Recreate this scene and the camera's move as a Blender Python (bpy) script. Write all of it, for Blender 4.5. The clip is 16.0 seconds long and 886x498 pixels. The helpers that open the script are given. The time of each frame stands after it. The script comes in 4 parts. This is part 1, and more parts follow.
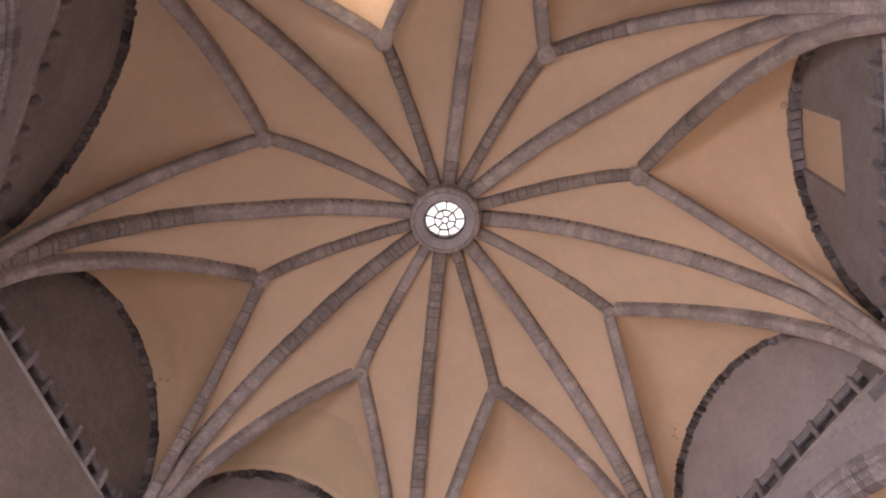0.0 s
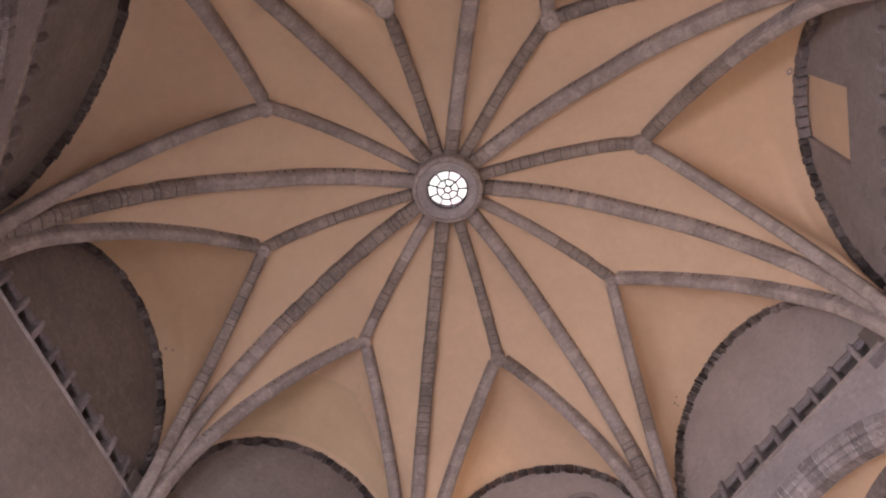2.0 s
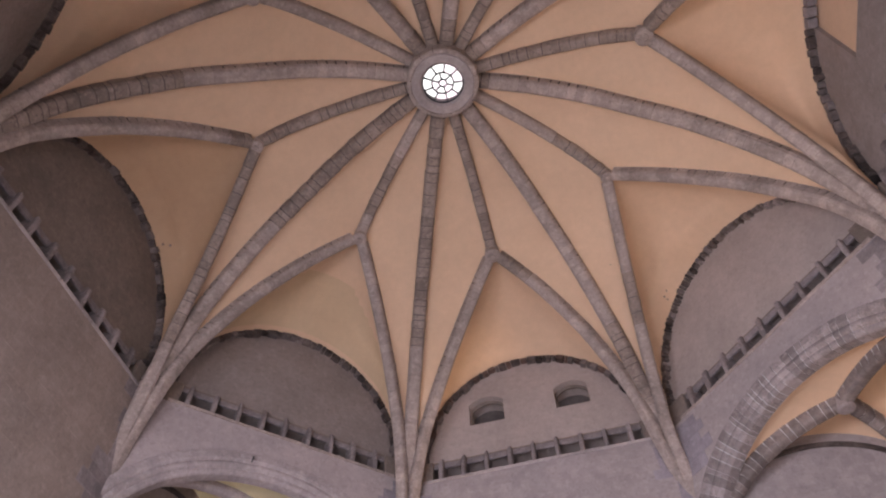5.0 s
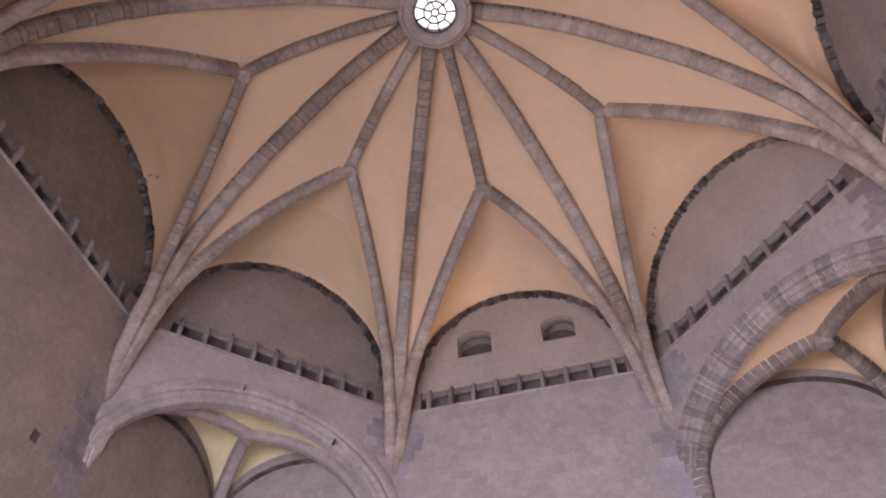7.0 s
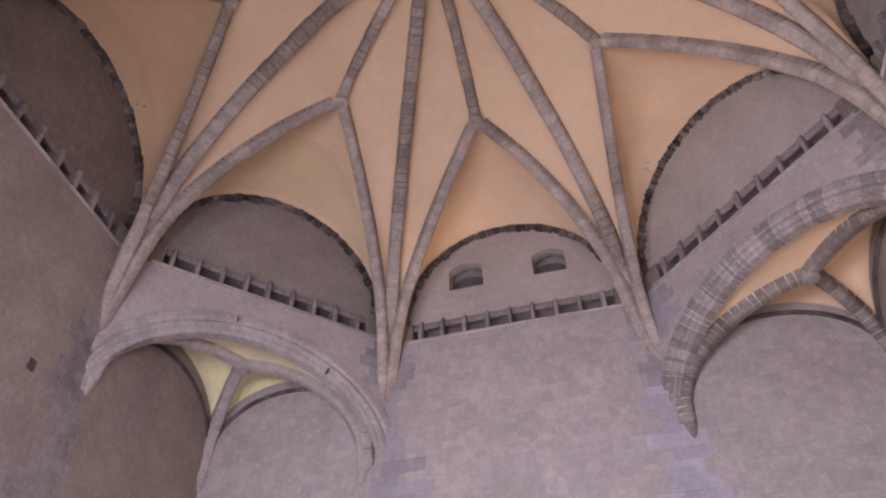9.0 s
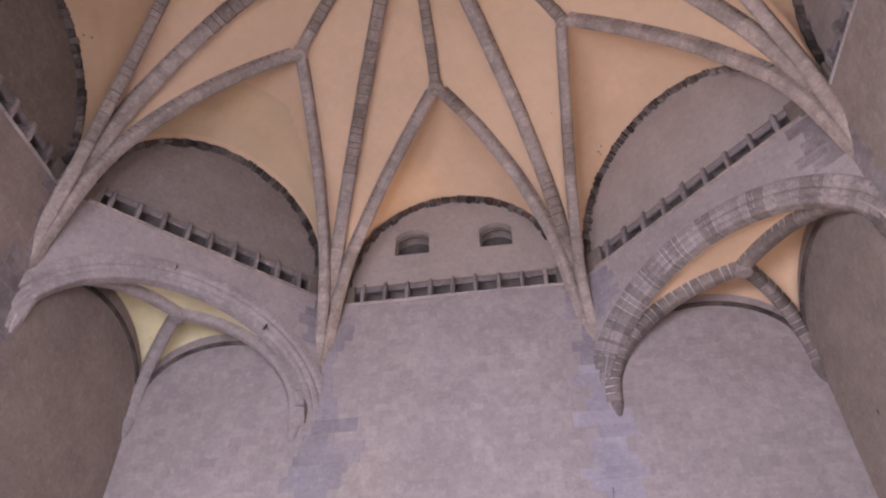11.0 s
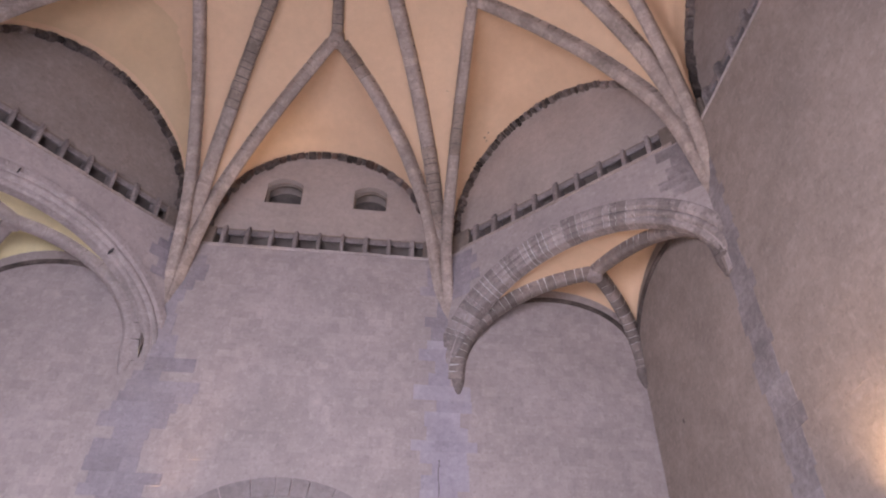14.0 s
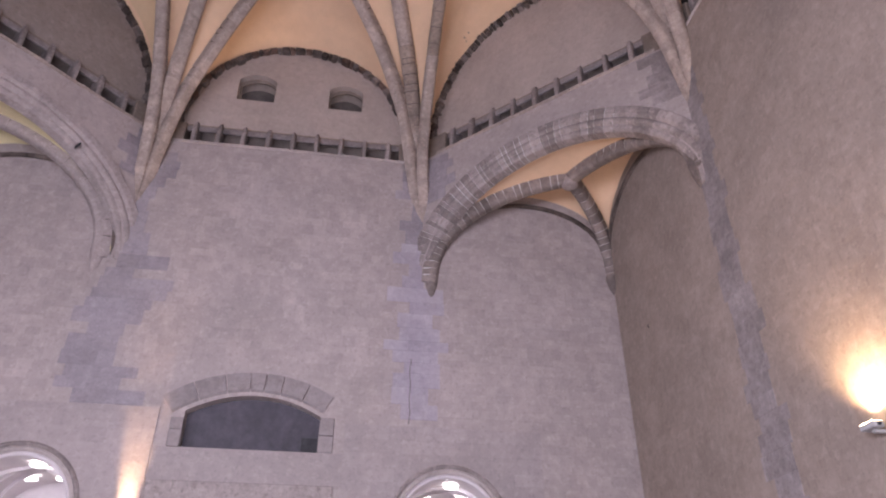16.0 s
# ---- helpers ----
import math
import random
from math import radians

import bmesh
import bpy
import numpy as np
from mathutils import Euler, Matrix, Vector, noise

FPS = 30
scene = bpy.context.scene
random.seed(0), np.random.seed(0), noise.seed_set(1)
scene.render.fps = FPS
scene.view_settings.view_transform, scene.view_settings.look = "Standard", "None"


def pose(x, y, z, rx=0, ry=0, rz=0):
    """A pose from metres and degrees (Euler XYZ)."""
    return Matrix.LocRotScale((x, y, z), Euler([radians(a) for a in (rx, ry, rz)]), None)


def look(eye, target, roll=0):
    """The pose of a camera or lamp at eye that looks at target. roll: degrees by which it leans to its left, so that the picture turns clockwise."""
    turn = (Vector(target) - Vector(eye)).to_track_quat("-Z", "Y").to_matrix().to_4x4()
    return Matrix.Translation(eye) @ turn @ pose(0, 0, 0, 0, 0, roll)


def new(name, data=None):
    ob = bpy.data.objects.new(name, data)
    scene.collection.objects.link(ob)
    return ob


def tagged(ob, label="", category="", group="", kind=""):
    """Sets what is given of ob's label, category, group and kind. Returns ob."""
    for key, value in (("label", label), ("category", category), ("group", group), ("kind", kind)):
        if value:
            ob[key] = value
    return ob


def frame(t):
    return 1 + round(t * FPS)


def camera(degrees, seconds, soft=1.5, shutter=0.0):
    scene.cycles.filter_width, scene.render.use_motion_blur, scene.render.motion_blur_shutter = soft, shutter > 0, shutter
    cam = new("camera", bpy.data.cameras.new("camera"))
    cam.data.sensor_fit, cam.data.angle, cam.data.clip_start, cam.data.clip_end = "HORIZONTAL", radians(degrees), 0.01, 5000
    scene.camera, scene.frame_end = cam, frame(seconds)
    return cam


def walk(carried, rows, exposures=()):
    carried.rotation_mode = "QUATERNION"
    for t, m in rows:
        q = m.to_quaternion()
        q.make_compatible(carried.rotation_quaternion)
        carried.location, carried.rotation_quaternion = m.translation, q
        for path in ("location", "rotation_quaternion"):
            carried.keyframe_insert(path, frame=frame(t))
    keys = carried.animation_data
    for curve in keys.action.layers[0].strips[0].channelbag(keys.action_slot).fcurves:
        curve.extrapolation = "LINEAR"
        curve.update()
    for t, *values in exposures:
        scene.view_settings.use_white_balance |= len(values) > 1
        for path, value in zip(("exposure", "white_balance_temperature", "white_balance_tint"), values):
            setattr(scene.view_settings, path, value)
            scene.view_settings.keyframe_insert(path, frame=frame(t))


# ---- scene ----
# A great square hall under an octagonal star vault with a glazed oculus.
cam = camera(64.53, 16.0, 2.1)
EYE = (2.66, -9.83, 1.6)
ROWS = [
    (0.0, 157.20, 0.25, 16.31),
    (0.5, 156.76, 0.26, 16.35),
    (1.0, 156.17, 0.19, 16.41),
    (1.5, 155.57, 0.15, 16.40),
    (2.0, 154.72, 0.13, 16.57),
    (2.5, 152.69, 0.11, 16.58),
    (3.0, 150.59, 0.22, 16.59),
    (3.5, 149.52, 0.33, 16.48),
    (3.7, 149.10, 0.34, 16.44),
    (5.8, 143.94, 0.52, 16.32),
    (6.0, 143.28, 0.53, 16.27),
    (6.5, 142.13, 0.61, 15.88),
    (7.0, 140.93, 0.73, 15.32),
    (7.5, 140.00, 0.82, 14.88),
    (8.0, 138.70, 0.89, 14.65),
    (8.5, 137.45, 0.89, 14.67),
    (8.7, 136.58, 0.88, 14.82),
    (10.8, 132.74, 0.54, 9.10),
    (11.0, 132.68, 0.51, 8.22),
    (11.5, 132.61, 0.44, 5.88),
    (12.0, 132.47, 0.35, 3.71),
    (12.5, 132.27, 0.18, 1.06),
    (13.0, 132.13, 0.12, -1.28),
    (13.5, 131.08, -0.03, -3.51),
    (14.0, 129.91, -0.15, -6.46),
    (14.5, 128.23, -0.17, -8.06),
    (15.0, 126.22, 0.01, -8.55),
    (15.5, 124.30, -0.15, -8.68),
    (16.0, 122.10, -0.05, -8.89),
]
walk(cam, [(t, pose(*EYE, rx, ry, rz)) for t, rx, ry, rz in ROWS], [(0.0, -0.32, 6850, 10), (3.5, -0.32, 6720, 10), (6.0, -0.20, 6580, 10), (11.0, -0.13, 6440, 10), (16.0, -0.17, 6440, 12)])

# ---- light ----
world = bpy.data.worlds.new("sky")
scene.world = world
world.use_nodes = True
wn = world.node_tree.nodes
sky = wn.new("ShaderNodeTexSky")
sky.sky_type, sky.sun_disc, sky.sun_elevation, sky.sun_rotation = "NISHITA", False, radians(50), radians(170)
wn["Background"].inputs[1].default_value = 0.15
world.node_tree.links.new(sky.outputs[0], wn["Background"].inputs[0])
clouds = bpy.data.materials.new("bright_cloud")
clouds.use_nodes = True
clouds.node_tree.nodes["Principled BSDF"].inputs["Emission Color"].default_value = (1.0, 0.98, 0.99, 1)
clouds.node_tree.nodes["Principled BSDF"].inputs["Emission Strength"].default_value = 2.2
cb = bmesh.new()
bmesh.ops.create_circle(cb, cap_ends=True, segments=32, radius=60, matrix=Matrix.Translation((0, 0, 90)))
cm = bpy.data.meshes.new("backdrop")
cb.to_mesh(cm)
cb.free()
cm.materials.append(clouds)
tagged(new("backdrop", cm), "bright white cloudy sky over the oculus", "sky", kind="structure")
sun = new("sun", bpy.data.lights.new("sun", "SUN"))
sun.data.energy, sun.data.angle, sun.data.color = 2.5, radians(0.5), (1.0, 0.95, 0.88)
sun.matrix_world = look((0, -20, 40), (0, 0, 0))


def area_lamp(name, m, w, h, watts, colour):
    ob = new(name, bpy.data.lights.new(name, "AREA"))
    ob.data.shape, ob.data.size, ob.data.size_y = "RECTANGLE", w, h
    ob.data.energy, ob.data.color, ob.matrix_world = watts, colour, m
    return ob


def spot_lamp(name, eye, target, watts, colour, angle, size=0.08):
    ob = new(name, bpy.data.lights.new(name, "SPOT"))
    ob.data.energy, ob.data.color, ob.data.spot_size, ob.data.spot_blend = watts, colour, radians(angle), 1.0
    ob.data.shadow_soft_size, ob.matrix_world = size, look(eye, target)
    return ob


# Added fill lamps, set in unseen openings of the south and west walls.
FILL_TINT = (0.82, 0.80, 1.0)
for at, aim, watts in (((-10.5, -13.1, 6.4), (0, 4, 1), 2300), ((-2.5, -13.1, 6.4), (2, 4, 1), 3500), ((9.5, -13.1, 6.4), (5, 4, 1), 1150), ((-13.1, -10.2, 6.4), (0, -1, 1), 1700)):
    area_lamp("added_fill_lamp", look(at, aim), 4.0, 7.6, watts, FILL_TINT)
# Warm floodlights on the walls and on the south gallery.
UPLIGHTS = [(-3.3, 12.80, 4.9, 0, 24, 7000, 0.24), (12.74, 1.85, 5.88, 90, 115, 2000)]
WARM = (1.0, 0.65, 0.38)

# ---- materials ----
def material(name, colour, rough=0.85, spread=0.12, grain=6.0, bump=0.25, second=None, per_piece=0.0, island=0.0, stain=0.0, stain_colour=(0.1, 0.09, 0.08), fleck=0.0, pits=0.0):
    m = bpy.data.materials.new(name)
    m.use_nodes = True
    n, ln = m.node_tree.nodes, m.node_tree.links.new
    bsdf = n["Principled BSDF"]
    bsdf.inputs["Roughness"].default_value = rough
    bsdf.inputs["Specular IOR Level"].default_value = 0.25
    geo = n.new("ShaderNodeNewGeometry")
    big = n.new("ShaderNodeTexNoise")
    big.inputs["Scale"].default_value, big.inputs["Detail"].default_value, big.inputs["Roughness"].default_value = grain * 0.09, 5, 0.62
    small = n.new("ShaderNodeTexNoise")
    small.inputs["Scale"].default_value, small.inputs["Detail"].default_value, small.inputs["Roughness"].default_value = grain * 0.75, 9, 0.72
    for tex in (big, small):
        ln(geo.outputs["Position"], tex.inputs["Vector"])
    ramp = n.new("ShaderNodeValToRGB")
    dark = second or tuple(c * (1 - 2.2 * spread) for c in colour)
    light = tuple(min(1, c * (1 + 1.4 * spread)) for c in colour)
    ramp.color_ramp.elements[0].position, ramp.color_ramp.elements[0].color = 0.3, (*dark, 1)
    ramp.color_ramp.elements[1].position, ramp.color_ramp.elements[1].color = 0.7, (*light, 1)
    ln(big.outputs["Fac"], ramp.inputs["Fac"])
    fine = n.new("ShaderNodeMapRange")
    fine.inputs["From Min"].default_value, fine.inputs["From Max"].default_value = 0.25, 0.75
    fine.inputs["To Min"].default_value, fine.inputs["To Max"].default_value = 1 - spread * 2.0, 1 + spread * 1.7
    ln(small.outputs["Fac"], fine.inputs["Value"])
    value = fine.outputs["Result"]
    for amount, node, socket in ((per_piece, "ShaderNodeObjectInfo", "Random"), (island, "ShaderNodeNewGeometry", "Random Per Island")):
        if amount:
            src = n.new(node)
            mr = n.new("ShaderNodeMapRange")
            mr.inputs["To Min"].default_value, mr.inputs["To Max"].default_value = 1 - amount, 1 + amount
            ln(src.outputs[socket], mr.inputs["Value"])
            mul = n.new("ShaderNodeMath")
            mul.operation = "MULTIPLY"
            ln(value, mul.inputs[0]), ln(mr.outputs["Result"], mul.inputs[1])
            value = mul.outputs[0]
    mix = n.new("ShaderNodeVectorMath")
    mix.operation = "SCALE"
    ln(ramp.outputs["Color"], mix.inputs[0]), ln(value, mix.inputs["Scale"])
    out = mix.outputs["Vector"]
    if stain:
        st = n.new("ShaderNodeTexNoise")
        st.inputs["Scale"].default_value, st.inputs["Detail"].default_value, st.inputs["Roughness"].default_value = 0.33, 8, 0.7
        ln(geo.outputs["Position"], st.inputs["Vector"])
        sr = n.new("ShaderNodeMapRange")
        sr.inputs["From Min"].default_value, sr.inputs["From Max"].default_value = 0.5, 0.78
        sr.inputs["To Max"].default_value = stain
        ln(st.outputs["Fac"], sr.inputs["Value"])
        mx = n.new("ShaderNodeMix")
        mx.data_type = "RGBA"
        ln(sr.outputs["Result"], mx.inputs["Factor"]), ln(out, mx.inputs["A"])
        mx.inputs["B"].default_value = (*stain_colour, 1)
        out = mx.outputs["Result"]
    for amount, scale, low, high, tone in ((fleck, 4.0, 0.52, 0.64, 1.6), (pits, 6.0, 0.53, 0.63, 0.5)):
        if amount:
            fl = n.new("ShaderNodeTexNoise")
            fl.inputs["Scale"].default_value, fl.inputs["Detail"].default_value, fl.inputs["Roughness"].default_value = scale, 6, 0.75
            ln(geo.outputs["Position"], fl.inputs["Vector"])
            fr = n.new("ShaderNodeMapRange")
            fr.inputs["From Min"].default_value, fr.inputs["From Max"].default_value, fr.inputs["To Max"].default_value = low, high, amount
            ln(fl.outputs["Fac"], fr.inputs["Value"])
            fm = n.new("ShaderNodeMix")
            fm.data_type = "RGBA"
            ln(fr.outputs["Result"], fm.inputs["Factor"]), ln(out, fm.inputs["A"])
            fm.inputs["B"].default_value = (*(min(0.8, c * tone) for c in colour), 1)
            out = fm.outputs["Result"]
    ln(out, bsdf.inputs["Base Color"])
    bp = n.new("ShaderNodeBump")
    bp.inputs["Strength"].default_value, bp.inputs["Distance"].default_value = bump, 0.03
    ln(small.outputs["Fac"], bp.inputs["Height"]), ln(bp.outputs["Normal"], bsdf.inputs["Normal"])
    return m


def glowing(name, colour, strength):
    m = bpy.data.materials.new(name)
    m.use_nodes = True
    b = m.node_tree.nodes["Principled BSDF"]
    b.inputs["Base Color"].default_value = (0.8, 0.8, 0.8, 1)
    b.inputs["Emission Color"].default_value, b.inputs["Emission Strength"].default_value = (*colour, 1), strength
    return m


PLASTER = material("peach_plaster", (0.745, 0.533, 0.35), 0.9, 0.03, 4, 0.08, stain=0.35, stain_colour=(0.66, 0.44, 0.27))
# Browner web tone that also paints the dim light of the west bay.
OCHRE_DIM = material("dim_ochre_plaster", (0.575, 0.385, 0.23), 0.9, 0.03, 4, 0.1, stain=0.4, stain_colour=(0.62, 0.46, 0.30))
OCHRE_PALE = material("pale_ochre_plaster", (0.665, 0.49, 0.305), 0.9, 0.03, 4, 0.1, stain=0.4, stain_colour=(0.70, 0.55, 0.35))
# Paints the glow of a lamp supposed in this pocket into the plaster.
YELLOW_GLOW = material("yellow_lit_plaster", (0.80, 0.71, 0.43), 0.9, 0.05, 4, 0.1, stain=0.6, stain_colour=(0.76, 0.60, 0.40))
RIB = material("grey_rib_stone", (0.43, 0.355, 0.307), 0.85, 0.14, 9, 0.4, per_piece=0.12, stain=0.55, stain_colour=(0.25, 0.208, 0.182), fleck=0.35, pits=0.4)
OLD = material("old_brown_rib_stone", (0.335, 0.268, 0.222), 0.88, 0.14, 9, 0.45, per_piece=0.15, stain=0.4, stain_colour=(0.14, 0.12, 0.11), fleck=0.4, pits=0.7)
TUFF = material("tuff_wall", (0.40, 0.345, 0.325), 0.92, 0.052, 6, 0.35, island=0.075, per_piece=0.085, stain=0.5, stain_colour=(0.29, 0.247, 0.232), fleck=0.25, pits=0.28)
FACING = material("smooth_pink_masonry", (0.378, 0.328, 0.316), 0.9, 0.05, 6, 0.3, per_piece=0.07, stain=0.4, stain_colour=(0.31, 0.265, 0.25), fleck=0.2, pits=0.28)
RUST = material("red_brown_rubble_stone", (0.20, 0.135, 0.108), 0.92, 0.25, 9, 0.6, per_piece=0.35)
# Brown tuff; part of its darkness paints the dimmer light on these walls.
EARTH_DIM = material("brown_tuff_dim_wall", (0.332, 0.268, 0.226), 0.92, 0.075, 6, 0.35, island=0.05, stain=0.65, stain_colour=(0.235, 0.192, 0.165), fleck=0.25, pits=0.28)
# Lunette plaster in three tones; the darker two imitate bays in less light.
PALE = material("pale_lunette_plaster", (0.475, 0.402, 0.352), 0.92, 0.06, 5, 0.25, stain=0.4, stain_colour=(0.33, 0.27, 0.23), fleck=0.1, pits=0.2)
LUNETTE = material("shaded_lunette_plaster", (0.262, 0.212, 0.174), 0.92, 0.10, 5, 0.25, stain=0.6, stain_colour=(0.18, 0.145, 0.12), fleck=0.25, pits=0.3)
# Grey quoins; their blue and lilac casts paint coloured light on the wall.
QUOIN = material("blue_tinted_quoin_stone", (0.325, 0.29, 0.305), 0.88, 0.09, 6, 0.3, per_piece=0.10, stain=0.8, stain_colour=(0.375, 0.325, 0.308), fleck=0.25, pits=0.3)
QUOIN_LIT = material("lilac_lit_quoin_stone", (0.41, 0.37, 0.405), 0.88, 0.08, 6, 0.3, per_piece=0.10, stain=0.8, stain_colour=(0.395, 0.342, 0.33), fleck=0.2, pits=0.25)
LUNETTE_HALFLIT = material("half_lit_lunette_plaster", (0.325, 0.273, 0.242), 0.92, 0.08, 5, 0.25, stain=0.5, stain_colour=(0.25, 0.205, 0.178), fleck=0.2, pits=0.25)
# Plaster coloured dark to paint the shade inside gallery passages and niches.
RECESS_SHADE = material("recess_shade_plaster", (0.17, 0.145, 0.13), 0.92, 0.15, 5, 0.3)
GREYQ = material("grey_quoin_stone", (0.30, 0.26, 0.252), 0.88, 0.16, 6, 0.4, per_piece=0.10, stain=0.7, stain_colour=(0.35, 0.298, 0.275), fleck=0.25, pits=0.4)
LEDGE = material("pale_ledge_stone", (0.465, 0.405, 0.378), 0.85, 0.12, 8, 0.25, per_piece=0.12)
RUBBLE = material("dark_rubble_stone", (0.135, 0.108, 0.094), 0.92, 0.3, 9, 0.6, per_piece=0.5)
MIDSTONE = material("brown_rubble_stone", (0.20, 0.165, 0.148), 0.92, 0.28, 9, 0.6, per_piece=0.3)
WEDGE = material("grey_arch_stone", (0.31, 0.265, 0.25), 0.85, 0.13, 9, 0.4, per_piece=0.26, fleck=0.5, pits=0.55)
WINSTONE = material("dressed_window_stone", (0.295, 0.257, 0.25), 0.88, 0.09, 7, 0.3, per_piece=0.06, stain=0.4, stain_colour=(0.28, 0.24, 0.23), fleck=0.2, pits=0.25)
ARCHPALE = material("pale_grey_arch_stone", (0.40, 0.345, 0.325), 0.88, 0.10, 9, 0.35, per_piece=0.07, stain=0.4, stain_colour=(0.30, 0.255, 0.24), fleck=0.35, pits=0.3)
DARKRIB = material("dark_brown_rib_stone", (0.235, 0.195, 0.175), 0.88, 0.16, 9, 0.45, per_piece=0.3, fleck=0.4, pits=0.5)
LIME = material("white_lime_mortar", (0.62, 0.60, 0.57), 0.9, 0.1, 12, 0.3)
DARK = material("dark_mortar", (0.125, 0.105, 0.095), 0.95, 0.2, 12, 0.3)
WHITE = material("white_paint", (0.74, 0.68, 0.68), 0.6, 0.04, 5, 0.05)
METAL = material("grey_lamp_metal", (0.45, 0.44, 0.43), 0.5, 0.08, 12, 0.05)
LEAD = material("dark_lead", (0.05, 0.05, 0.055), 0.6, 0.2, 20, 0.1)
SLATE = material("blue_grey_board", (0.085, 0.078, 0.092), 0.6, 0.15, 5, 0.1)
FLOOR = material("stone_floor", (0.63, 0.60, 0.57), 0.6, 0.1, 3, 0.1)
LAMP = glowing("warm_lamp_glass", (1.0, 0.72, 0.42), 25)
COVE = glowing("white_lamp_glass", (1.0, 0.95, 0.94), 6)
GLASS = bpy.data.materials.new("clear_glass")
GLASS.use_nodes = True
_g = GLASS.node_tree.nodes["Principled BSDF"]
_g.inputs["Transmission Weight"].default_value, _g.inputs["Roughness"].default_value, _g.inputs["IOR"].default_value = 1.0, 0.05, 1.1
GLASS_PINK = GLASS.copy()
GLASS_PINK.name = "pink_glass"
GLASS_PINK.node_tree.nodes["Principled BSDF"].inputs["Base Color"].default_value = (0.95, 0.84, 0.90, 1)

# ---- shapes ----
HALF = 13.0
TAN = math.tan(math.pi / 8)
CORNER = HALF / math.cos(math.pi / 8)
SIDES = (0, 45, 90, 135, 180, 225, 270, 315)


def on_side(az, s, depth, z):
    """A point on an octagon side: s metres along it, depth metres behind its face."""
    q = radians(az)
    n, u = Vector((math.sin(q), math.cos(q), 0)), Vector((math.cos(q), -math.sin(q), 0))
    return n * (HALF + depth) + u * s + Vector((0, 0, z))


def part(name, bm, mat, parent=None, label="", smooth=False):
    bmesh.ops.recalc_face_normals(bm, faces=bm.faces)
    me = bpy.data.meshes.new(name)
    bm.to_mesh(me)
    bm.free()
    me.materials.append(mat)
    if smooth:
        me.polygons.foreach_set("use_smooth", [True] * len(me.polygons))
    ob = new(name, me)
    if parent:
        ob.parent = parent
    return tagged(ob, label=label)


def thing(name, label, category, group="", kind="", at=(0, 0, 0)):
    ob = new(name)
    ob.location = at
    return tagged(ob, label, category, group, kind)


def put(parent, ob):
    """Hang ob, built in world coordinates, under a thing that stands elsewhere."""
    ob.parent = parent
    ob.matrix_parent_inverse = Matrix.Translation(parent.location).inverted()
    return ob


def box(bm, place, s0, s1, d0, d1, z0, z1, bevel=0.0):
    """A box given along an octagon side: place(s, depth, z)."""
    vs = [bm.verts.new(place(s, d, z)) for s in (s0, s1) for d in (d0, d1) for z in (z0, z1)]
    fs = [bm.faces.new([vs[i] for i in f]) for f in ((0, 1, 3, 2), (4, 6, 7, 5), (0, 4, 5, 1), (2, 3, 7, 6), (0, 2, 6, 4), (1, 5, 7, 3))]
    if bevel:
        edges = list({e for f in fs for e in f.edges})
        bmesh.ops.bevel(bm, geom=edges, offset=bevel, segments=1, affect="EDGES")


def slab(place, outer, holes, d0, d1):
    """A wall: an outline in (s, z) with holes, from depth d0 to d1."""
    bm = bmesh.new()
    loops, edges = [], []
    for loop in (outer, *holes):
        vs = [bm.verts.new((s, z, 0)) for s, z in loop]
        loops.append(vs)
        edges += [bm.edges.new((vs[i], vs[(i + 1) % len(vs)])) for i in range(len(vs))]
    bmesh.ops.triangle_fill(bm, use_beauty=True, use_dissolve=False, edges=edges)
    front = list(bm.faces)
    twin = {v: bm.verts.new((v.co.x, v.co.y, 1)) for v in list(bm.verts)}
    for f in front:
        bm.faces.new([twin[v] for v in reversed(f.verts)])
    for vs in loops:
        for i in range(len(vs)):
            a, b = vs[i], vs[(i + 1) % len(vs)]
            bm.faces.new((a, b, twin[b], twin[a]))
    for v in bm.verts:
        v.co = place(v.co.x, d0 if v.co.z < 0.5 else d1, v.co.y)
    return bm


def spline(points, count):
    """Points evenly along a smooth curve through a few given ones."""
    pts = [Vector(p) for p in points]
    ext = [2 * pts[0] - pts[1], *pts, 2 * pts[-1] - pts[-2]]
    dense = []
    for i in range(1, len(ext) - 2):
        p0, p1, p2, p3 = ext[i - 1:i + 3]
        for k in range(24):
            t = k / 24
            dense.append(0.5 * (2 * p1 + (p2 - p0) * t + (2 * p0 - 5 * p1 + 4 * p2 - p3) * t * t + (3 * p1 - p0 - 3 * p2 + p3) * t ** 3))
    dense.append(pts[-1])
    at = [0.0]
    for a, b in zip(dense, dense[1:]):
        at.append(at[-1] + (b - a).length)
    out, j = [], 0
    for k in range(count):
        d = at[-1] * k / (count - 1)
        while j < len(at) - 2 and at[j + 1] < d:
            j += 1
        f = (d - at[j]) / max(1e-9, at[j + 1] - at[j])
        out.append(dense[j].lerp(dense[j + 1], min(1, f)))
    return out


def curve_at(path, d, step):
    """The point and direction d metres along an evenly spaced path."""
    x = max(0.0, min(d / step, len(path) - 1.0001))
    i = int(x)
    t = path[min(i + 1, len(path) - 1)] - path[max(0, i - 1)] if 0 < x - i < 1e-6 else path[i + 1] - path[i]
    return path[i].lerp(path[i + 1], x - i), t.normalized()


